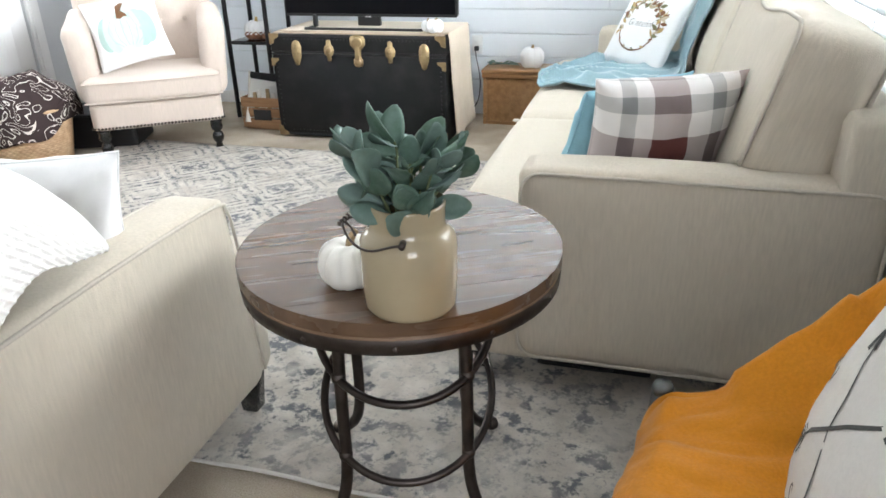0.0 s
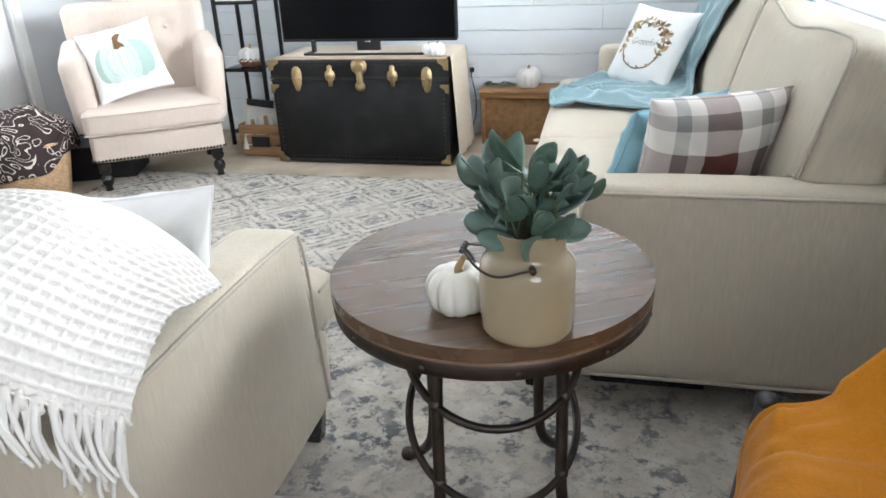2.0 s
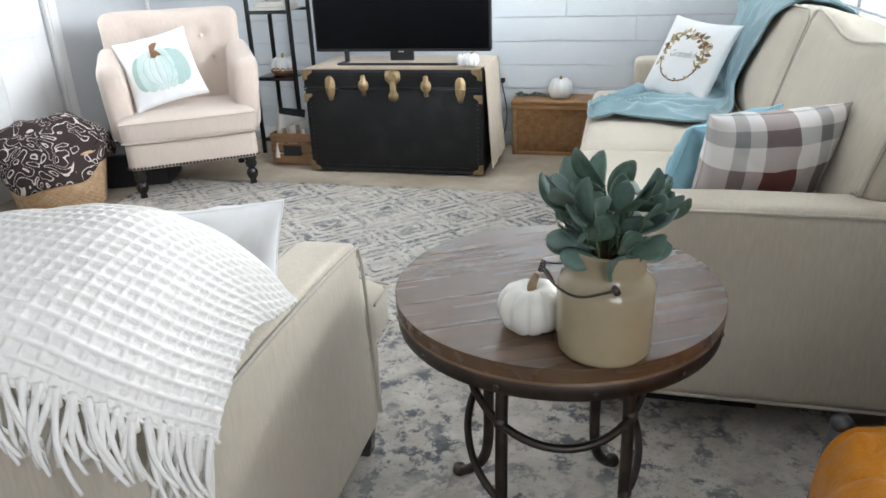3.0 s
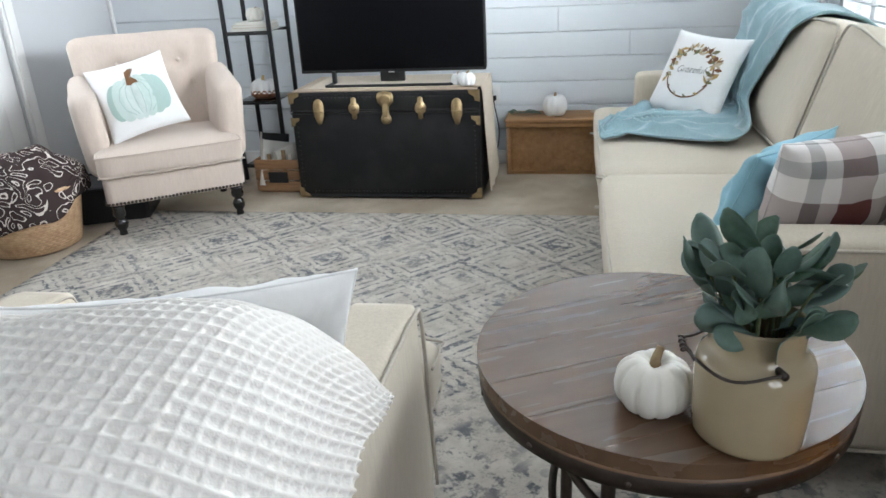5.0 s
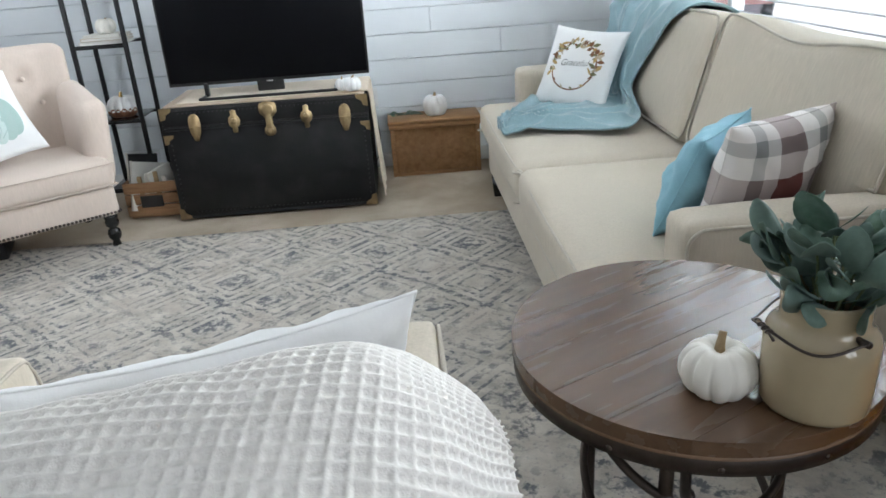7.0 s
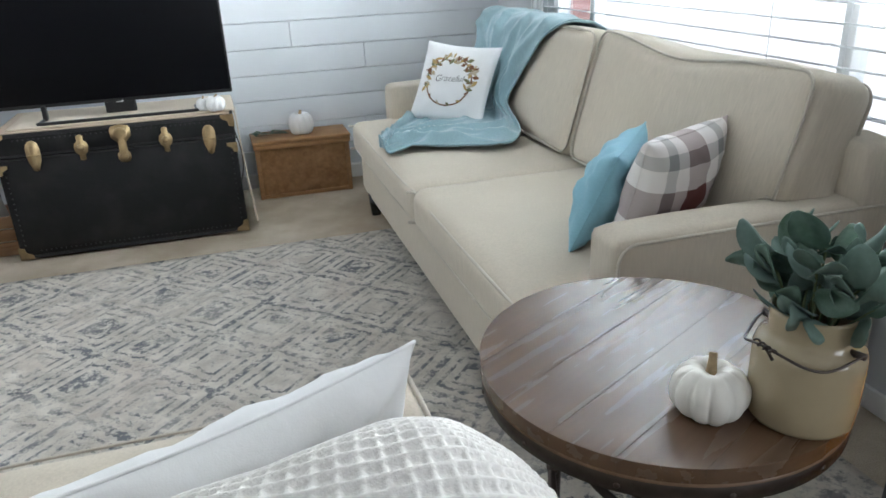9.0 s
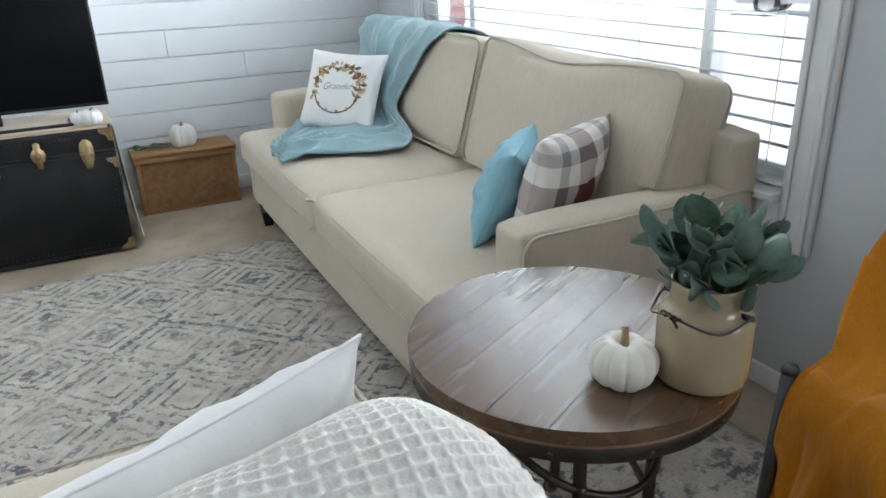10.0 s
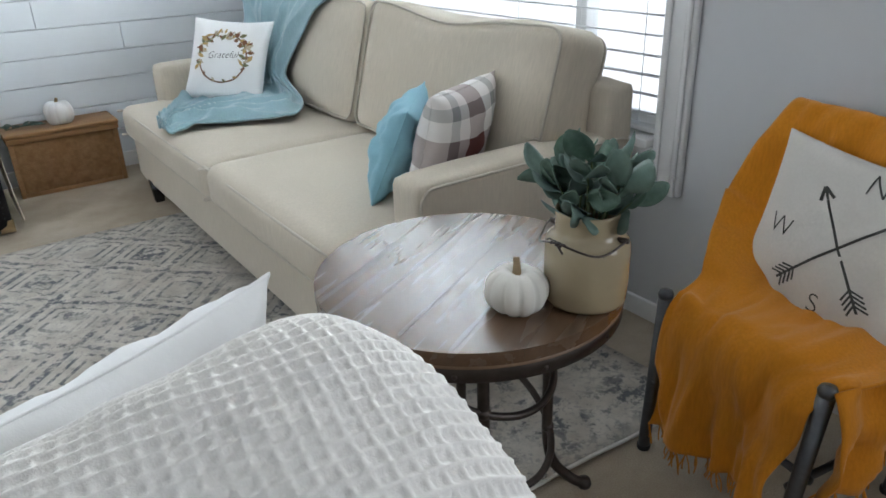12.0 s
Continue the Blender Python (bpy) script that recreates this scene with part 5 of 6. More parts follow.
def burlap_runner():
    r = thing("burlap_runner", "natural burlap runner over the trunk top, hanging down its side", "table runner")
    path = [(-1.80, KH + 0.004), (-1.40, KH + 0.004), (-1.00, KH + 0.004), (-0.83, KH + 0.005), (-0.803, KH - 0.01), (-0.796, 0.50), (-0.790, 0.36), (-0.782, 0.20), (-0.770, 0.04)]
    c = curve([(x, 0, z) for x, z in path], 7)
    rows = []
    for j, p in enumerate(c):
        f = max(0, (KH - p.z) / KH)
        row = []
        for i in range(17):
            q = i / 16
            y = 3.835 + 0.44 * q + 0.03 * f * math.sin(3 * f + 5 * q) - 0.01 * f
            row.append((p.x + 0.005 * f * (1 + math.sin(q * 19)), y, p.z))
        rows.append(row)
    part("cloth", sheet(rows, 0.003), BURLAP, r)


burlap_runner()


def television():
    tv = thing("television", "black flat-screen television, switched off, on the steamer trunk", "television", pose(-1.318, 3.985, KH + 0.008))
    w, h, z0 = 0.525, 0.605, 0.062
    part("back_shell", block(-w, w, 0.0, 0.055, z0, z0 + h, 0.012), BLACK_PLASTIC, tv)
    part("screen", block(-w + 0.009, w - 0.009, -0.006, -0.003, z0 + 0.016, z0 + h - 0.009, 0.001), SCREEN, tv)
    part("bezel", block(-w, w, -0.003, 0.002, z0, z0 + h, 0.002), BLACK_PLASTIC, tv)
    part("badge", block(-0.018, 0.018, -0.009, -0.0055, z0 - 0.008, z0 + 0.010, 0.002), BLACK_PLASTIC, tv)
    part("maker_mark", block(-0.016, 0.016, -0.0105, -0.0092, z0 - 0.002, z0 + 0.003), STEEL, tv, "small silver bar")
    part("neck", block(-0.07, 0.07, 0.0, 0.03, 0.01, z0 + 0.03, 0.006), BLACK_PLASTIC, tv)
    line = curve([(-0.34, 0.02, 0.006), (-0.345, -0.09, 0.006), (-0.32, -0.115, 0.007), (0.0, -0.12, 0.008), (0.32, -0.115, 0.007), (0.345, -0.09, 0.006), (0.34, 0.02, 0.006)], 6)
    part("stand", tube(line, 0.008, 8), BLACK_PLASTIC, tv)
    part("stand_tab", block(-0.345, -0.325, -0.02, 0.02, 0.002, z0 + 0.01, 0.004), BLACK_PLASTIC, tv)


television()
pumpkin("white_pumpkin", 0.046, 0.068, 9, PUMPKIN_CLAY, "small white ceramic pumpkin at the edge of the steamer trunk", pose(-0.880, 3.850, KH + 0.008, 0, 0, 20), 0.018)
pumpkin("white_pumpkin", 0.036, 0.058, 8, PUMPKIN_CLAY, "tiny white ceramic pumpkin beside another on the trunk", pose(-0.935, 3.885, KH + 0.008, 0, 0, 70), 0.018)


def rattan_chest():
    b = thing("rattan_chest", "brown woven rattan chest with an oak lid beside the sofa", "chest")
    x0, x1, y0, y1 = -0.718, -0.182, 4.30, 4.545
    part("body", block(x0 + 0.012, x1 - 0.012, y0 + 0.012, y1, 0.0, 0.288, 0.008), BOX_WEAVE, b)
    for x in (x0 + 0.012, x1 - 0.012):
        part("corner_post", block(x - 0.012, x + 0.012, y0, y0 + 0.024, 0, 0.288, 0.003), OAK, b)
    part("base_rail", block(x0 + 0.025, x1 - 0.025, y0 + 0.004, y0 + 0.02, 0.0, 0.022, 0.003), OAK, b)
    lid = part("lid", block(x0 - 0.006, x1 + 0.006, y0 - 0.008, y1 + 0.004, 0.29, 0.318, 0.005), OAK, b, "honey oak lid")
    part("lid_board", block(x0 - 0.010, x1 + 0.010, y0 - 0.013, y1 + 0.004, 0.3185, 0.340, 0.006), OAK, lid)


rattan_chest()
pumpkin("white_pumpkin", 0.074, 0.118, 10, PUMPKIN_CLAY, "white ceramic pumpkin with a short stem on the rattan chest", pose(-0.435, 4.41, 0.340), 0.034, STEM, 0.004)


def sprig():
    s = thing("eucalyptus_sprig", "small green eucalyptus sprig lying on the rattan chest", "foliage", pose(-0.61, 4.41, 0.345))
    part("stem", tube(curve([(-0.09, -0.01, 0.004), (0, 0.01, 0.008), (0.10, 0.0, 0.004)], 6), 0.002, 5), LEAF_TWIG, s)
    r = random.Random(2)
    first = None
    for i in range(13):
        m = pose(-0.09 + 0.015 * i, 0.0, 0.006 + 0.0015 * (i % 4), r.uniform(5, 25), r.uniform(-15, 15), r.choice((-1, 1)) * r.uniform(20, 110))
        if first is None:
            first = part("leaf", leaf_mesh(0.05, 0.03, 0.2, 0.1), LEAF, s, m=m)
        else:
            again(first, m)


sprig()


def outlet():
    o = thing("wall_outlet", "white wall outlet with a black plug on the shiplap", "outlet", pose(-0.815, WY - 0.017, 0.445))
    part("cover_plate", block(-0.036, 0.036, -0.006, 0, -0.058, 0.058, 0.003), TRIM_WHITE, o)
    part("socket", block(-0.016, 0.016, -0.0085, -0.0062, 0.008, 0.036, 0.002), TRIM_WHITE, o)
    plug = part("plug", block(-0.013, 0.013, -0.034, -0.0065, -0.036, -0.008, 0.004), RUBBER, o, "black plug with cable")
    part("cable", tube(curve([(0, -0.034, -0.022), (0.005, -0.06, -0.06), (0.03, -0.05, -0.22), (0.01, -0.05, -0.36), (-0.05, -0.10, -0.435), (-0.01, -0.16, -0.44)], 7), 0.0035, 6), RUBBER, plug)


outlet()


def etagere():
    e = thing("etagere_shelf", "narrow black metal shelf tower beside the trunk", "shelf", pose(-2.225, 4.32, 0))
    w, d = 0.140, 0.150
    for x in (-w, w):
        for y in (-d, d):
            part("post", block(x - 0.011, x + 0.011, y - 0.011, y + 0.011, 0, 1.78, 0.002, 1), BLACK_METAL, e)
    for z in (0.10, 0.497, 0.905, 1.31, 1.70):
        sh = part("shelf_board", block(-w + 0.012, w - 0.012, -d, d, z - 0.006, z, 0.001), BLACK_WOOD, e)
        for y in (-d, d):
            part("rail", block(-w + 0.0115, w - 0.0115, y - 0.009, y + 0.009, z - 0.020, z - 0.0065, 0.002, 1), BLACK_METAL, sh)


etagere()
for k, (dz, w, mat) in enumerate(((0.0, 0.125, PAPER), (0.018, 0.115, BURLAP), (0.034, 0.10, PAPER))):
    bk = thing("book", "pale closed book lying in a stack on the shelf tower", "book", pose(-2.215 + 0.006 * k, 4.27, 0.905 + dz, 0, 0, 4 - 5 * k), "stacked books")
    part("cover", join(block(-w, w, -0.08, 0.08, 0, 0.002), block(-w, w, -0.08, 0.08, 0.0145, 0.0165), block(-w - 0.0005, -w + 0.002, -0.08, 0.08, 0.0022, 0.0143)), mat, bk, smooth=False)
    part("page_block", block(-w + 0.003, w - 0.004, -0.076, 0.076, 0.0023, 0.0142), PAPER, bk, smooth=False)
pumpkin("white_pumpkin", 0.055, 0.075, 9, PUMPKIN_WHITE, "small cream pumpkin on the stacked books of the shelf tower", pose(-2.20, 4.26, 0.957), 0.012)
pumpkin("dipped_pumpkin", 0.085, 0.115, 10, PUMPKIN_CLAY, "white pumpkin with copper-dipped base and gold stem on the shelf", pose(-2.215, 4.28, 0.497), 0.04, GOLD, 0.004, COPPER)


def crate():
    c = thing("wooden_crate", "small brown wooden crate with a chalkboard label, half full", "crate")
    x0, x1, y0, y1 = -2.178, -1.890, 3.905, 4.125
    for z in (0.012, 0.078, 0.142):
        part("slat", block(x0, x1, y0, y0 + 0.012, z, z + 0.058, 0.002), CRATE_WOOD, c)
        part("slat", block(x0, x1, y1 - 0.012, y1, z, z + 0.058, 0.002), CRATE_WOOD, c)
        for x in (x0, x1 - 0.012):
            part("slat", block(x, x + 0.012, y0 + 0.0125, y1 - 0.0125, z, z + 0.058, 0.002), CRATE_WOOD, c)
    part("floor_board", block(x0 + 0.013, x1 - 0.013, y0 + 0.013, y1 - 0.013, 0.0, 0.012), CRATE_WOOD, c)
    part("label_board", block(-2.095, -1.975, y0 - 0.006, y0 - 0.001, 0.062, 0.128, 0.002), SLATE, c, "black chalkboard label")


crate()
for x, y, w, h, tilt, mat, name, lab in ((-2.12, 4.03, 0.10, 0.31, 14, SLATE, "picture_frame", "dark framed board standing in the wooden crate"), (-2.075, 3.99, 0.13, 0.27, 17, PAPER, "paper_folder", "white folder standing in the wooden crate"), (-1.955, 4.00, 0.08, 0.25, -9, PAPER, "paper_folder", "white folder leaning in the wooden crate")):
    b = thing(name, lab, "stationery", pose(x, y, 0.014, -6, tilt, 58))
    part("board", block(-w, w, -0.005, 0.005, 0, h, 0.002), mat, b)
    part("edge_strip", block(-w - 0.006, -w - 0.0005, -0.007, 0.007, 0, h + 0.004, 0.001), CREAM_CANVAS, b)
for i in range(4):
    p = thing("wooden_peg", "pale wooden peg upright in the crate", "peg", pose(-2.09 + 0.045 * i, 3.935, 0.013, 3 * (i % 2), 0, 0), "pegs in the crate")
    part("shaft", block(-0.011, 0.011, -0.008, 0.008, 0, 0.215 + 0.012 * (i % 3), 0.003), CREAM_CANVAS if i % 2 else STEM, p)


# ---- blush armchair ----
def blush_armchair():
    c = thing("armchair", "blush linen tufted armchair with nailhead trim and black turned legs", "armchair", pose(-2.352, 3.333, 0, 0, 0, 34.8))
    part("base", soft(-0.345, 0.345, -0.035, 0.56, 0.165, 0.315, 0.022, (0, 0.008, 0), 0.002, 3), BLUSH, c)
    cu = part("seat_cushion", soft(-0.355, 0.355, -0.055, 0.50, 0.312, 0.445, 0.034, (0, 0.014, 0.026), 0.003, 5), BLUSH, c)
    for z in (0.428, 0.327):
        part("piping", tube(curve([(-0.352, 0.10, z), (-0.350, -0.035, z), (-0.325, -0.056, z), (0, -0.068, z), (0.325, -0.056, z), (0.350, -0.035, z), (0.352, 0.10, z)], 6), 0.0042, 6), BLUSH, cu)
    for s in (-1, 1):
        bm = soft_box(0.13, 0.46, 0.40, 0.052, 11, (0.006, 0.0, 0.008), 0.003, 2)
        at(bm, s * 0.330, 0.285, 0.50)
        for v in bm.verts:
            # arms rise and spread towards the back, with a rolled front
            k = (v.co.y - 0.055) / 0.46
            h = max(0, (v.co.z - 0.34)) / 0.36
            v.co.z += h * 0.07 * max(0, k)
            v.co.x += s * 0.028 * h
        part("arm", bm, BLUSH, c)
    bm = soft_box(0.70, 0.15, 0.66, 0.06, 31, (0.0, 0.018, 0.0), 0.003, 7)
    at(bm, 0, 0.555, 0.625, -9)
    tufts = [(-0.16, 0.80), (0.0, 0.80), (0.16, 0.80), (-0.08, 0.68), (0.08, 0.68), (-0.22, 0.68), (0.22, 0.68)]
    for v in bm.verts:
        w = (v.co.z - 0.40) / 0.5
        v.co.x *= 1 + 0.10 * max(0, w)
        v.co.y -= 0.05 * max(0, abs(v.co.x) - 0.25) / 0.1 * (1 if v.co.z > 0.5 else 0)
        if v.co.y < 0.56:
            for tx, tz in tufts:
                d = math.hypot(v.co.x - tx, v.co.z - tz)
                v.co.y += 0.034 * math.exp(-(d / 0.042) ** 2)
    part("backrest", bm, BLUSH, c)
    for tx, tz in tufts:
        y = 0.468 + (tz - 0.625) * 0.158
        part("tuft_button", lathe([(0.013, 0), (0.012, 0.005), (0.006, 0.009), (0, 0.0095)], 12), BLUSH, c, m=pose(tx, y, tz, 90 - 9))
    bm = bmesh.new()
    for i in range(38):
        x = -0.335 + 0.67 * i / 37
        bmesh.ops.create_icosphere(bm, subdivisions=1, radius=0.0078, matrix=Matrix.Translation((x, -0.042 + 0.01 * (abs(x) / 0.335) ** 8, 0.184)))
    for i in range(24):
        for s in (-1, 1):
            bmesh.ops.create_icosphere(bm, subdivisions=1, radius=0.0078, matrix=Matrix.Translation((s * 0.347, -0.02 + 0.54 * i / 23, 0.184)))
    part("nailhead_trim", bm, NAIL, c, "row of pewter nailheads")
    leg = None
    for x, y in ((-0.298, 0.0), (0.298, 0.0), (-0.29, 0.52), (0.29, 0.52)):
        if leg is None:
            leg = part("leg", turned_foot(0.168, 0.034), BLACK_WOOD, c, "glossy black turned leg", pose(x, y, 0.0))
        else:
            again(leg, pose(x, y, 0.0))


blush_armchair()


def pumpkin_pillow():
    p, s = plain_pillow("pumpkin_pillow", "white pillow printed with a pale teal pumpkin on the blush armchair", 0.395, 0.415, 0.13, WHITE_CLOTH, frame_of((-2.555, 3.462, 0.662), (0.296, 0.218, 0.073), (-0.242, 0.092, 0.314)), 6.0, 0.007)
    pale = [ink("print_mint", (0.58, 0.69, 0.66)), ink("print_teal", (0.40, 0.54, 0.51)), ink("print_ice", (0.64, 0.72, 0.70)), ink("print_grey_green", (0.42, 0.55, 0.52))]
    for k, (cu, ru, rv, col) in enumerate(((-0.46, 0.22, 0.40, 1), (0.46, 0.22, 0.40, 1), (-0.30, 0.24, 0.46, 0), (0.31, 0.24, 0.46, 3), (-0.12, 0.19, 0.49, 2), (0.14, 0.20, 0.49, 0), (0.0, 0.12, 0.50, 2))):
        part("printed_lobe", s.patch(ellipse(cu * 1.18, -0.14, ru * 1.3, rv * 1.25, 0.12 * cu), 0.0016 + 0.0005 * k, 5), pale[col], p)
    for k, cu in enumerate((-0.42, -0.25, -0.08, 0.10, 0.27, 0.43)):
        part("printed_rib", s.stroke([(cu * 0.4, 0.33), (cu * 0.95, 0.15), (cu * 1.2, -0.12), (cu * 1.0, -0.43), (cu * 0.5, -0.62)], 0.018, 0.0058), pale[1], p)
    brown = ink("print_stem_brown", (0.20, 0.10, 0.05))
    part("printed_stem", s.patch([(-0.16, 0.24), (-0.05, 0.20), (0.05, 0.25), (0.16, 0.22), (0.13, 0.33), (0.02, 0.40), (-0.01, 0.52), (0.07, 0.62), (0.16, 0.66), (0.04, 0.70), (-0.10, 0.62), (-0.12, 0.44)], 0.0066, 3), brown, p)


pumpkin_pillow()


def laundry_basket():
    b = thing("wicker_basket", "tan woven basket with cut-out handles, filled with a dark blanket", "basket", pose(-3.00, 3.02, 0))
    wall = lathe([(0.0, 0.004), (0.205, 0.004), (0.22, 0.012), (0.245, 0.16), (0.268, 0.30), (0.274, 0.312), (0.268, 0.318), (0.255, 0.312), (0.232, 0.16), (0.20, 0.03), (0.0, 0.026)], 48)
    part("woven_wall", wall, BASKET_WEAVE, b)
    part("rim", tube([(0.268 * math.cos(2 * math.pi * i / 48), 0.268 * math.sin(2 * math.pi * i / 48), 0.315) for i in range(48)], 0.010, 8, closed=True), BASKET_WEAVE, b)
    # the dark inside of each handle cut-out is put in as a black block
    for a in (-58, 122):
        c, sn = math.cos(radians(a)), math.sin(radians(a))
        part("handle", soft_box(0.115, 0.012, 0.045, 0.005, 5), BLACK_PLASTIC, b, "black block for the dark inside of a handle cut-out", pose(0.262 * c, 0.262 * sn, 0.262, 12, 0, a + 90))


laundry_basket()


def scroll_blanket():
    t = thing("scroll_blanket", "dark brown fleece blanket with cream scrolls heaped in the basket", "blanket", pose(-3.00, 3.02, 0.0))

    def heap(p, a):
        w = noise.noise(Vector((p.x * 6, p.y * 6, p.z * 5)))
        k = 1 + 0.16 * w
        z = p.z + 0.05 * noise.noise(Vector((p.x * 9, p.y * 9, 4)))
        if p.z < 0.32:
            z = p.z + 0.06 * math.sin(2 * a + 0.6) + 0.03 * math.sin(5 * a)
        return Vector((p.x * k, p.y * k, z))
    part("folded_cloth", lathe([(v.x, v.y) for v in curve([(0.292, 0.215, 0), (0.298, 0.27, 0), (0.296, 0.33, 0), (0.285, 0.36, 0), (0.25, 0.41, 0), (0.19, 0.445, 0), (0.11, 0.465, 0), (0.0, 0.47, 0)], 4)], 64, warp=heap), SCROLL, t)


scroll_blanket()
# made-up bin in place of an unidentified dark region behind the basket
bn = thing("storage_bin", "low black bin standing in for an unidentified dark shape behind the basket", "storage bin", pose(-2.84, 3.50, 0, 0, 0, 20))
part("body", soft(-0.20, 0.20, -0.16, 0.16, 0.0, 0.20, 0.015), BLACK_METAL, bn)
part("rim", tube(curve([(-0.19, -0.15, 0.2), (0.19, -0.15, 0.2), (0.19, 0.15, 0.2), (-0.19, 0.15, 0.2)], 3, True), 0.006, 6, closed=True), BLACK_METAL, bn)


# ---- corner chair by the window wall ----
CH = frame_of((0.352, 0.815, 0.0), (0.17, 0.985, 0), (-0.985, 0.17, 0))   # x: towards the sofa, y: the way it faces


def metal_chair():
    c = thing("metal_chair", "gunmetal tube chair by the window wall under a mustard throw", "chair", CH)
    legs = (((0.225, 0.035, 0.430), (0.205, 0.075, 0.0)), ((-0.225, 0.035, 0.430), (-0.230, 0.105, 0.0)), ((0.215, -0.37, 0.42), (0.19, -0.33, 0.0)), ((-0.215, -0.37, 0.42), (-0.19, -0.33, 0.0)))
    for k, (a, b) in enumerate(legs):
        a, b = Vector(a), Vector(b)
        leg = part("leg", tube([b, b + (a - b) * 0.04, b + (a - b) * 0.5, a], 0.0175, 14, taper=lambda s: 0.82 + 0.18 * s), GREY_STEEL, c)
        if k < 2:
            part("cap", lathe([(0.018, -0.004), (0.0195, 0.006), (0.016, 0.015), (0.0, 0.019)], 14), GREY_STEEL, leg, m=pose(*a))
        part("glide", lathe([(0.017, 0.0005), (0.018, 0.012), (0.0, 0.014)], 12), RUBBER, leg, m=pose(b.x, b.y, 0))
    part("seat_pan", soft(-0.205, 0.205, -0.37, 0.035, 0.385, 0.405, 0.008), GREY_STEEL, c)
    for s in (-1, 1):
        part("back_post", tube(curve([(s * 0.215, -0.37, 0.40), (s * 0.215, -0.385, 0.60), (s * 0.212, -0.405, 0.80)], 6), 0.015, 10), GREY_STEEL, c)
    part("top_rail", tube([(-0.215, -0.405, 0.80), (0.0, -0.415, 0.805), (0.215, -0.405, 0.80)], 0.014, 10), GREY_STEEL, c)
    part("back_slat", block(-0.21, 0.21, -0.395, -0.385, 0.55, 0.72, 0.003), GREY_STEEL, c)
    for s in (-1, 1):
        part("side_rail", tube([(s * 0.208, 0.07, 0.20), (s * 0.20, -0.345, 0.20)], 0.009, 8), GREY_STEEL, c)
    part("front_rail", tube([(-0.22, 0.015, 0.20), (0.20, 0.015, 0.20)], 0.009, 8), GREY_STEEL, c)


metal_chair()


def mustard_throw():
    t = thing("mustard_throw", "mustard yellow cotton throw with fringe over the metal chair", "blanket", CH)
    path = [(-0.435, 0.55), (-0.438, 0.72), (-0.432, 0.815), (-0.405, 0.842), (-0.375, 0.82), (-0.36, 0.70), (-0.345, 0.56), (-0.325, 0.455), (-0.28, 0.428), (-0.15, 0.432), (-0.02, 0.428), (0.022, 0.415), (0.045, 0.37), (0.052, 0.27), (0.056, 0.17), (0.056, 0.085)]
    left = [0.275, 0.276, 0.278, 0.288, 0.305, 0.330, 0.335, 0.310, 0.270, 0.228, 0.215, 0.205, 0.205, 0.208, 0.205, 0.195]
    right = [-0.25, -0.25, -0.25, -0.25, -0.25, -0.25, -0.255, -0.26, -0.27, -0.28, -0.27, -0.24, -0.215, -0.20, -0.19, -0.18]
    A = curve([(y, z, l) for (y, z), l in zip(path, left)], 5)
    B = curve([(y, z, l) for (y, z), l in zip(path, right)], 5)
    rows = []
    n = 64
    for j, (a, b) in enumerate(zip(A, B)):
        f = j / (len(A) - 1)
        hang = max(0, min(1, (f - 0.72) * 5))
        row = []
        for i in range(n + 1):
            q = i / n
            w = noise.noise(Vector((q * 5, f * 5, 2))) + 0.5 * noise.noise(Vector((q * 11, f * 9, 6)))
            crease = abs(noise.noise(Vector((q * 4 + f * 3, f * 7 - q * 3, 11))))
            fold = 0.040 * w + 0.055 * (0.3 - crease) + hang * 0.016 * math.sin(q * 11 + 4 * f)
            y, z = a.x, a.y
            # beside the pillow the cloth runs straight from the back's top down to the seat's front
            g = (f - 0.22) / 0.46
            if 0 < g < 1:
                k = max(0, 1 - q / 0.34)
                k *= min(1, g * 6) * min(1, (1 - g) * 6)
                y += k * (-0.40 + 0.39 * g - y)
                z += k * (0.835 - 0.395 * g - 0.05 * math.sin(math.pi * g) - z)
            if f < 0.42:
                y += 0.6 * fold + 0.008
            else:
                z += (1 - hang) * (abs(fold) * 0.65 + 0.008) + hang * 0.05 * q * q * max(0, f - 0.8) * 5
                y += hang * (fold + 0.015)
            x = a.z + (b.z - a.z) * q + 0.012 * noise.noise(Vector((q * 3, f * 8, 9)))
            row.append((x, y, z))
        rows.append(row)
    part("drape", sheet(rows, 0.005), MUSTARD, t)
    # the part that slips over the side next to the far front leg
    side = []
    for j in range(15):
        f = j / 14
        row = []
        for i in range(15):
            q = i / 14
            y = 0.045 - 0.20 * q
            x = -0.245 - 0.03 * math.sin(min(1, f * 2) * math.pi / 2) - 0.018 * math.sin(9 * q + 3 * f)
            z = 0.445 - 0.27 * f * (1 - 0.3 * q) + 0.012 * math.sin(7 * q)
            row.append((x - 0.02 * noise.noise(Vector((q * 4, f * 4, 1))), y + 0.02 * f, z))
        side.append(row)
    part("side_fall", sheet(side, 0.004), MUSTARD, t)
    r = random.Random(9)
    spots = [Vector(rows[-1][int(k * (len(rows[-1]) - 1) / 21)]) for k in range(22)] + [Vector(side[-1][k]) for k in range(0, 15, 2)]
    for p in spots:
        bm = bmesh.new()
        for q in range(3):
            L = r.uniform(0.03, 0.055)
            dx, dy = r.uniform(-0.012, 0.012), r.uniform(-0.008, 0.008)
            tube(curve([p + Vector((0, 0, 0.004)), p + Vector((dx, dy, -L * 0.5)), p + Vector((dx * 1.6, dy * 0.4, -L))], 3), 0.0016, 4, bm)
        part("tassel", bm, MUSTARD, t)


mustard_throw()


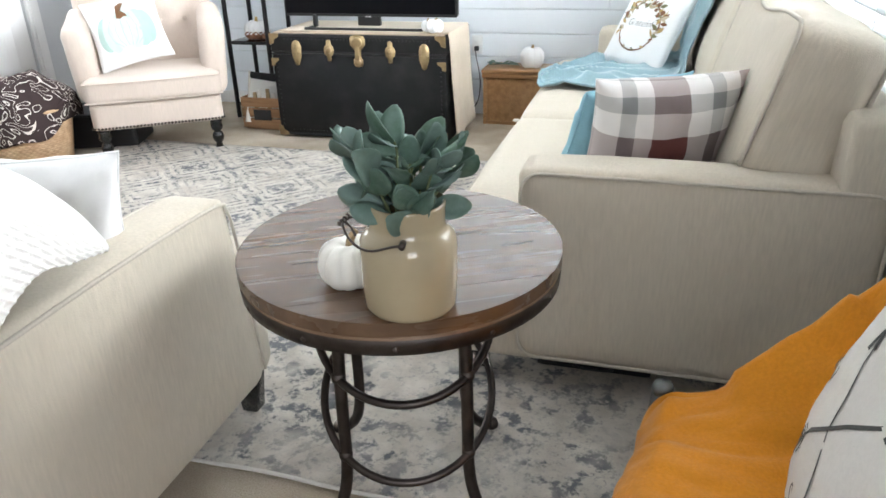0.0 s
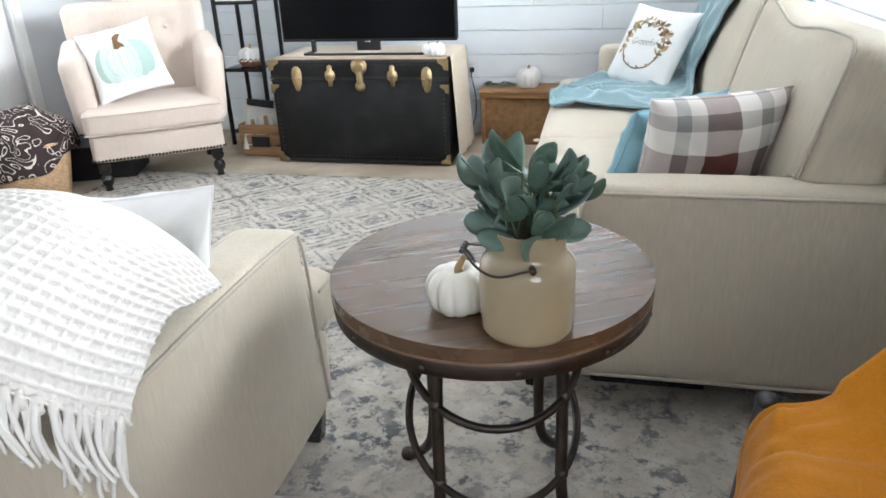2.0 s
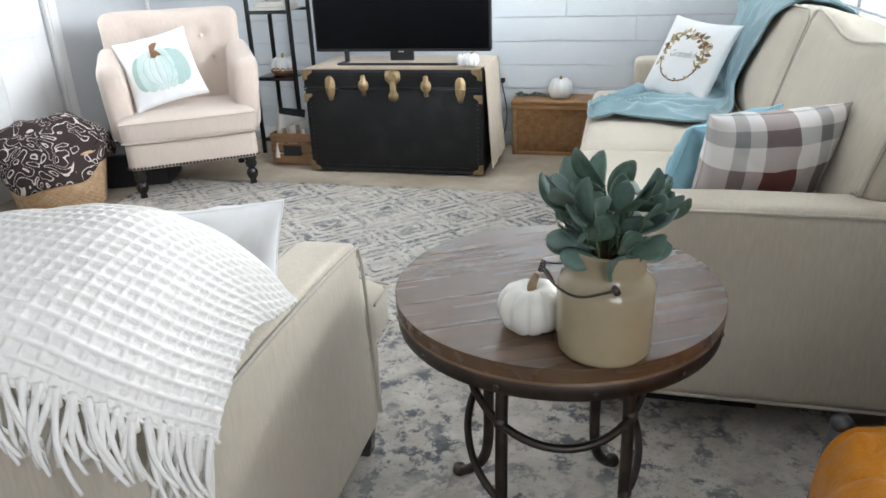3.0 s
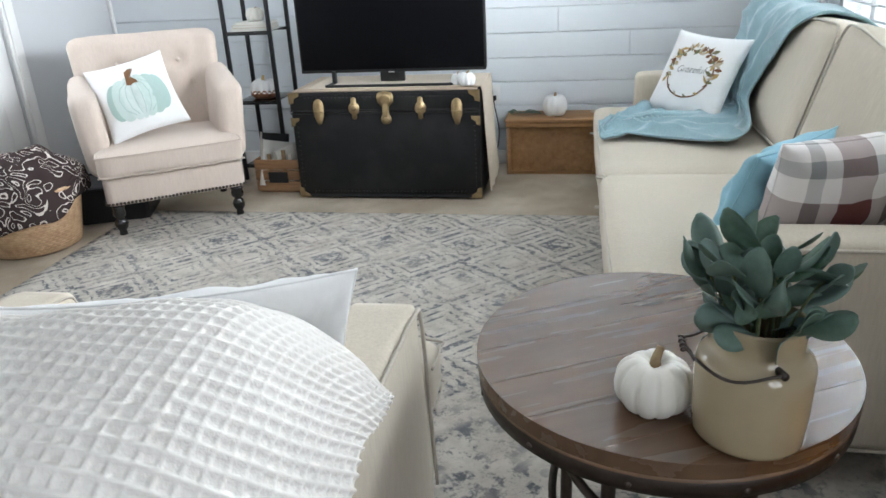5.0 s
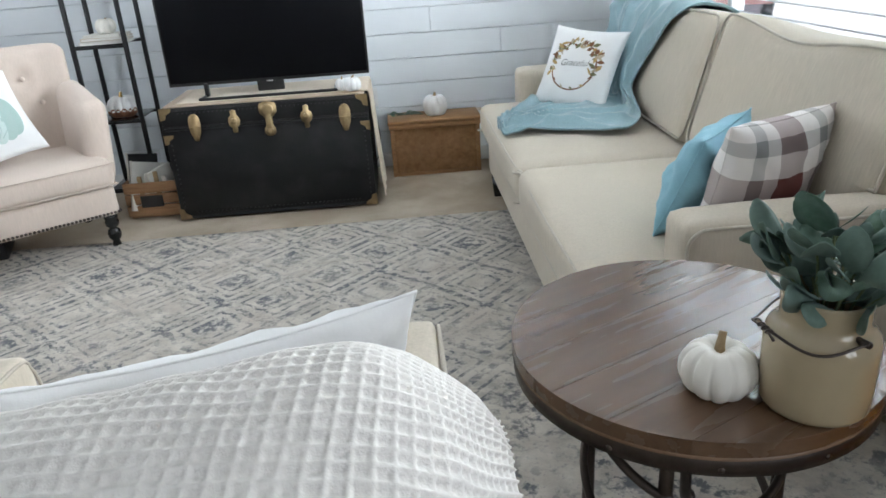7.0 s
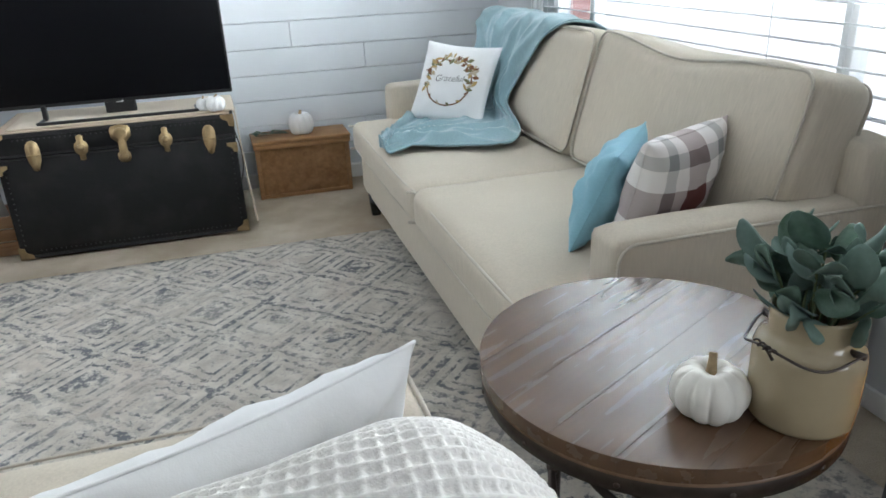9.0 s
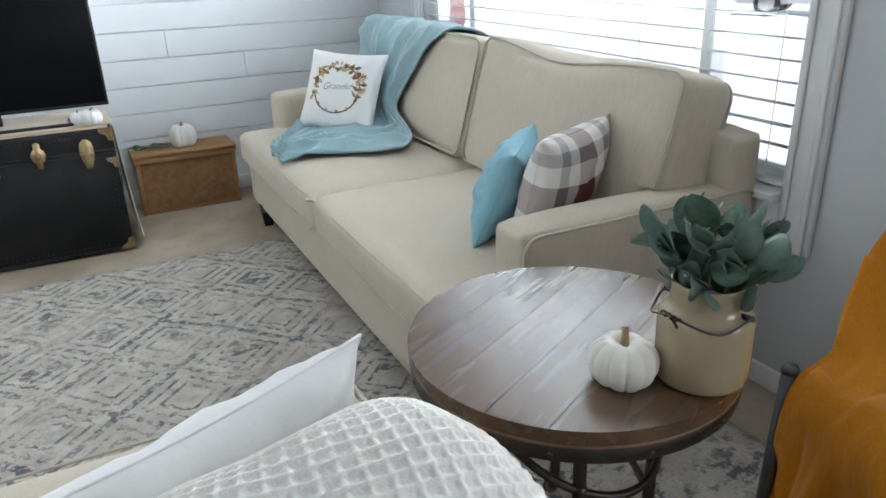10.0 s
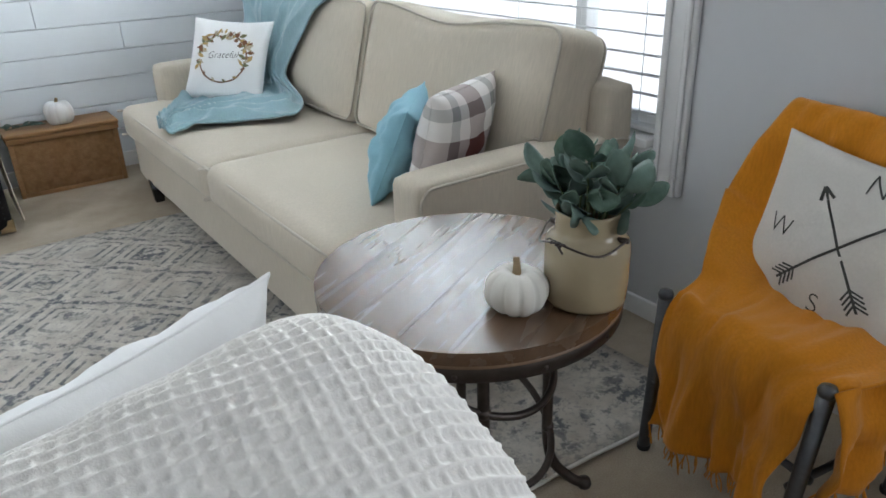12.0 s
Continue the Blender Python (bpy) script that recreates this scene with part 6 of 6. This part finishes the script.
def compass_pillow():
    p, s = plain_pillow("compass_pillow", "cream canvas pillow printed with crossed arrows and compass letters", 0.54, 0.46, 0.14, CREAM_CANVAS, frame_of((0.603, 0.747, 0.556), (-0.17, -0.98, -0.05), (0.25, -0.06, 0.96)), 2.0, 0.007)

    def spot(u, v):
        """From the print's own square to the pillow's front."""
        return u * 0.907, (v * 0.195 + 0.034) / 0.23

    def arrow(a, b, c, d):
        (a, b), (c, d) = spot(a, b), spot(c, d)
        L = math.hypot(c - a, d - b)
        du, dv = (c - a) / L, (d - b) / L
        bm = s.stroke([(a, b), (c, d)], 0.028)
        for q in (1, -1):
            s.stroke([(c, d), (c - 0.13 * du + q * 0.07 * dv, d - 0.13 * dv - q * 0.07 * du)], 0.034, 0.0017, bm)
            for k in range(4):
                u, v = a + du * (0.02 + 0.05 * k), b + dv * (0.02 + 0.05 * k)
                s.stroke([(u + du * 0.06, v + dv * 0.06), (u - du * 0.03 + q * 0.10 * dv, v - dv * 0.03 - q * 0.10 * du)], 0.020, 0.0017, bm)
        part("printed_arrow", bm, INK, p)
    arrow(0.405, -0.62, -0.405, 0.60)
    arrow(-0.52, -0.68, 0.52, 0.68)
    for ch, u, v in (("N", 0.06, 0.80), ("W", -0.70, -0.06), ("S", -0.04, -0.78), ("E", 0.70, 0.05)):
        part("printed_letter", s.words(ch, 0.050, *spot(u, v)), INK, p)


compass_pillow()


def wall_sign():
    w = thing("wall_sign", "wood-framed sign hung on the grey wall above the chair", "picture")
    y0, y1, z0, z1 = 0.30, 1.215, 1.142, 1.70
    for a, b, c, d in ((y0, y1, z0, z0 + 0.045), (y0, y1, z1 - 0.045, z1), (y0, y0 + 0.045, z0 + 0.0455, z1 - 0.0455), (y1 - 0.045, y1, z0 + 0.0455, z1 - 0.0455)):
        part("frame_rail", block(WX - 0.034, WX - 0.002, a, b, c, d, 0.003), OAK, w)
    part("panel", block(WX - 0.014, WX - 0.006, y0 + 0.044, y1 - 0.044, z0 + 0.044, z1 - 0.044), PAPER, w)


wall_sign()
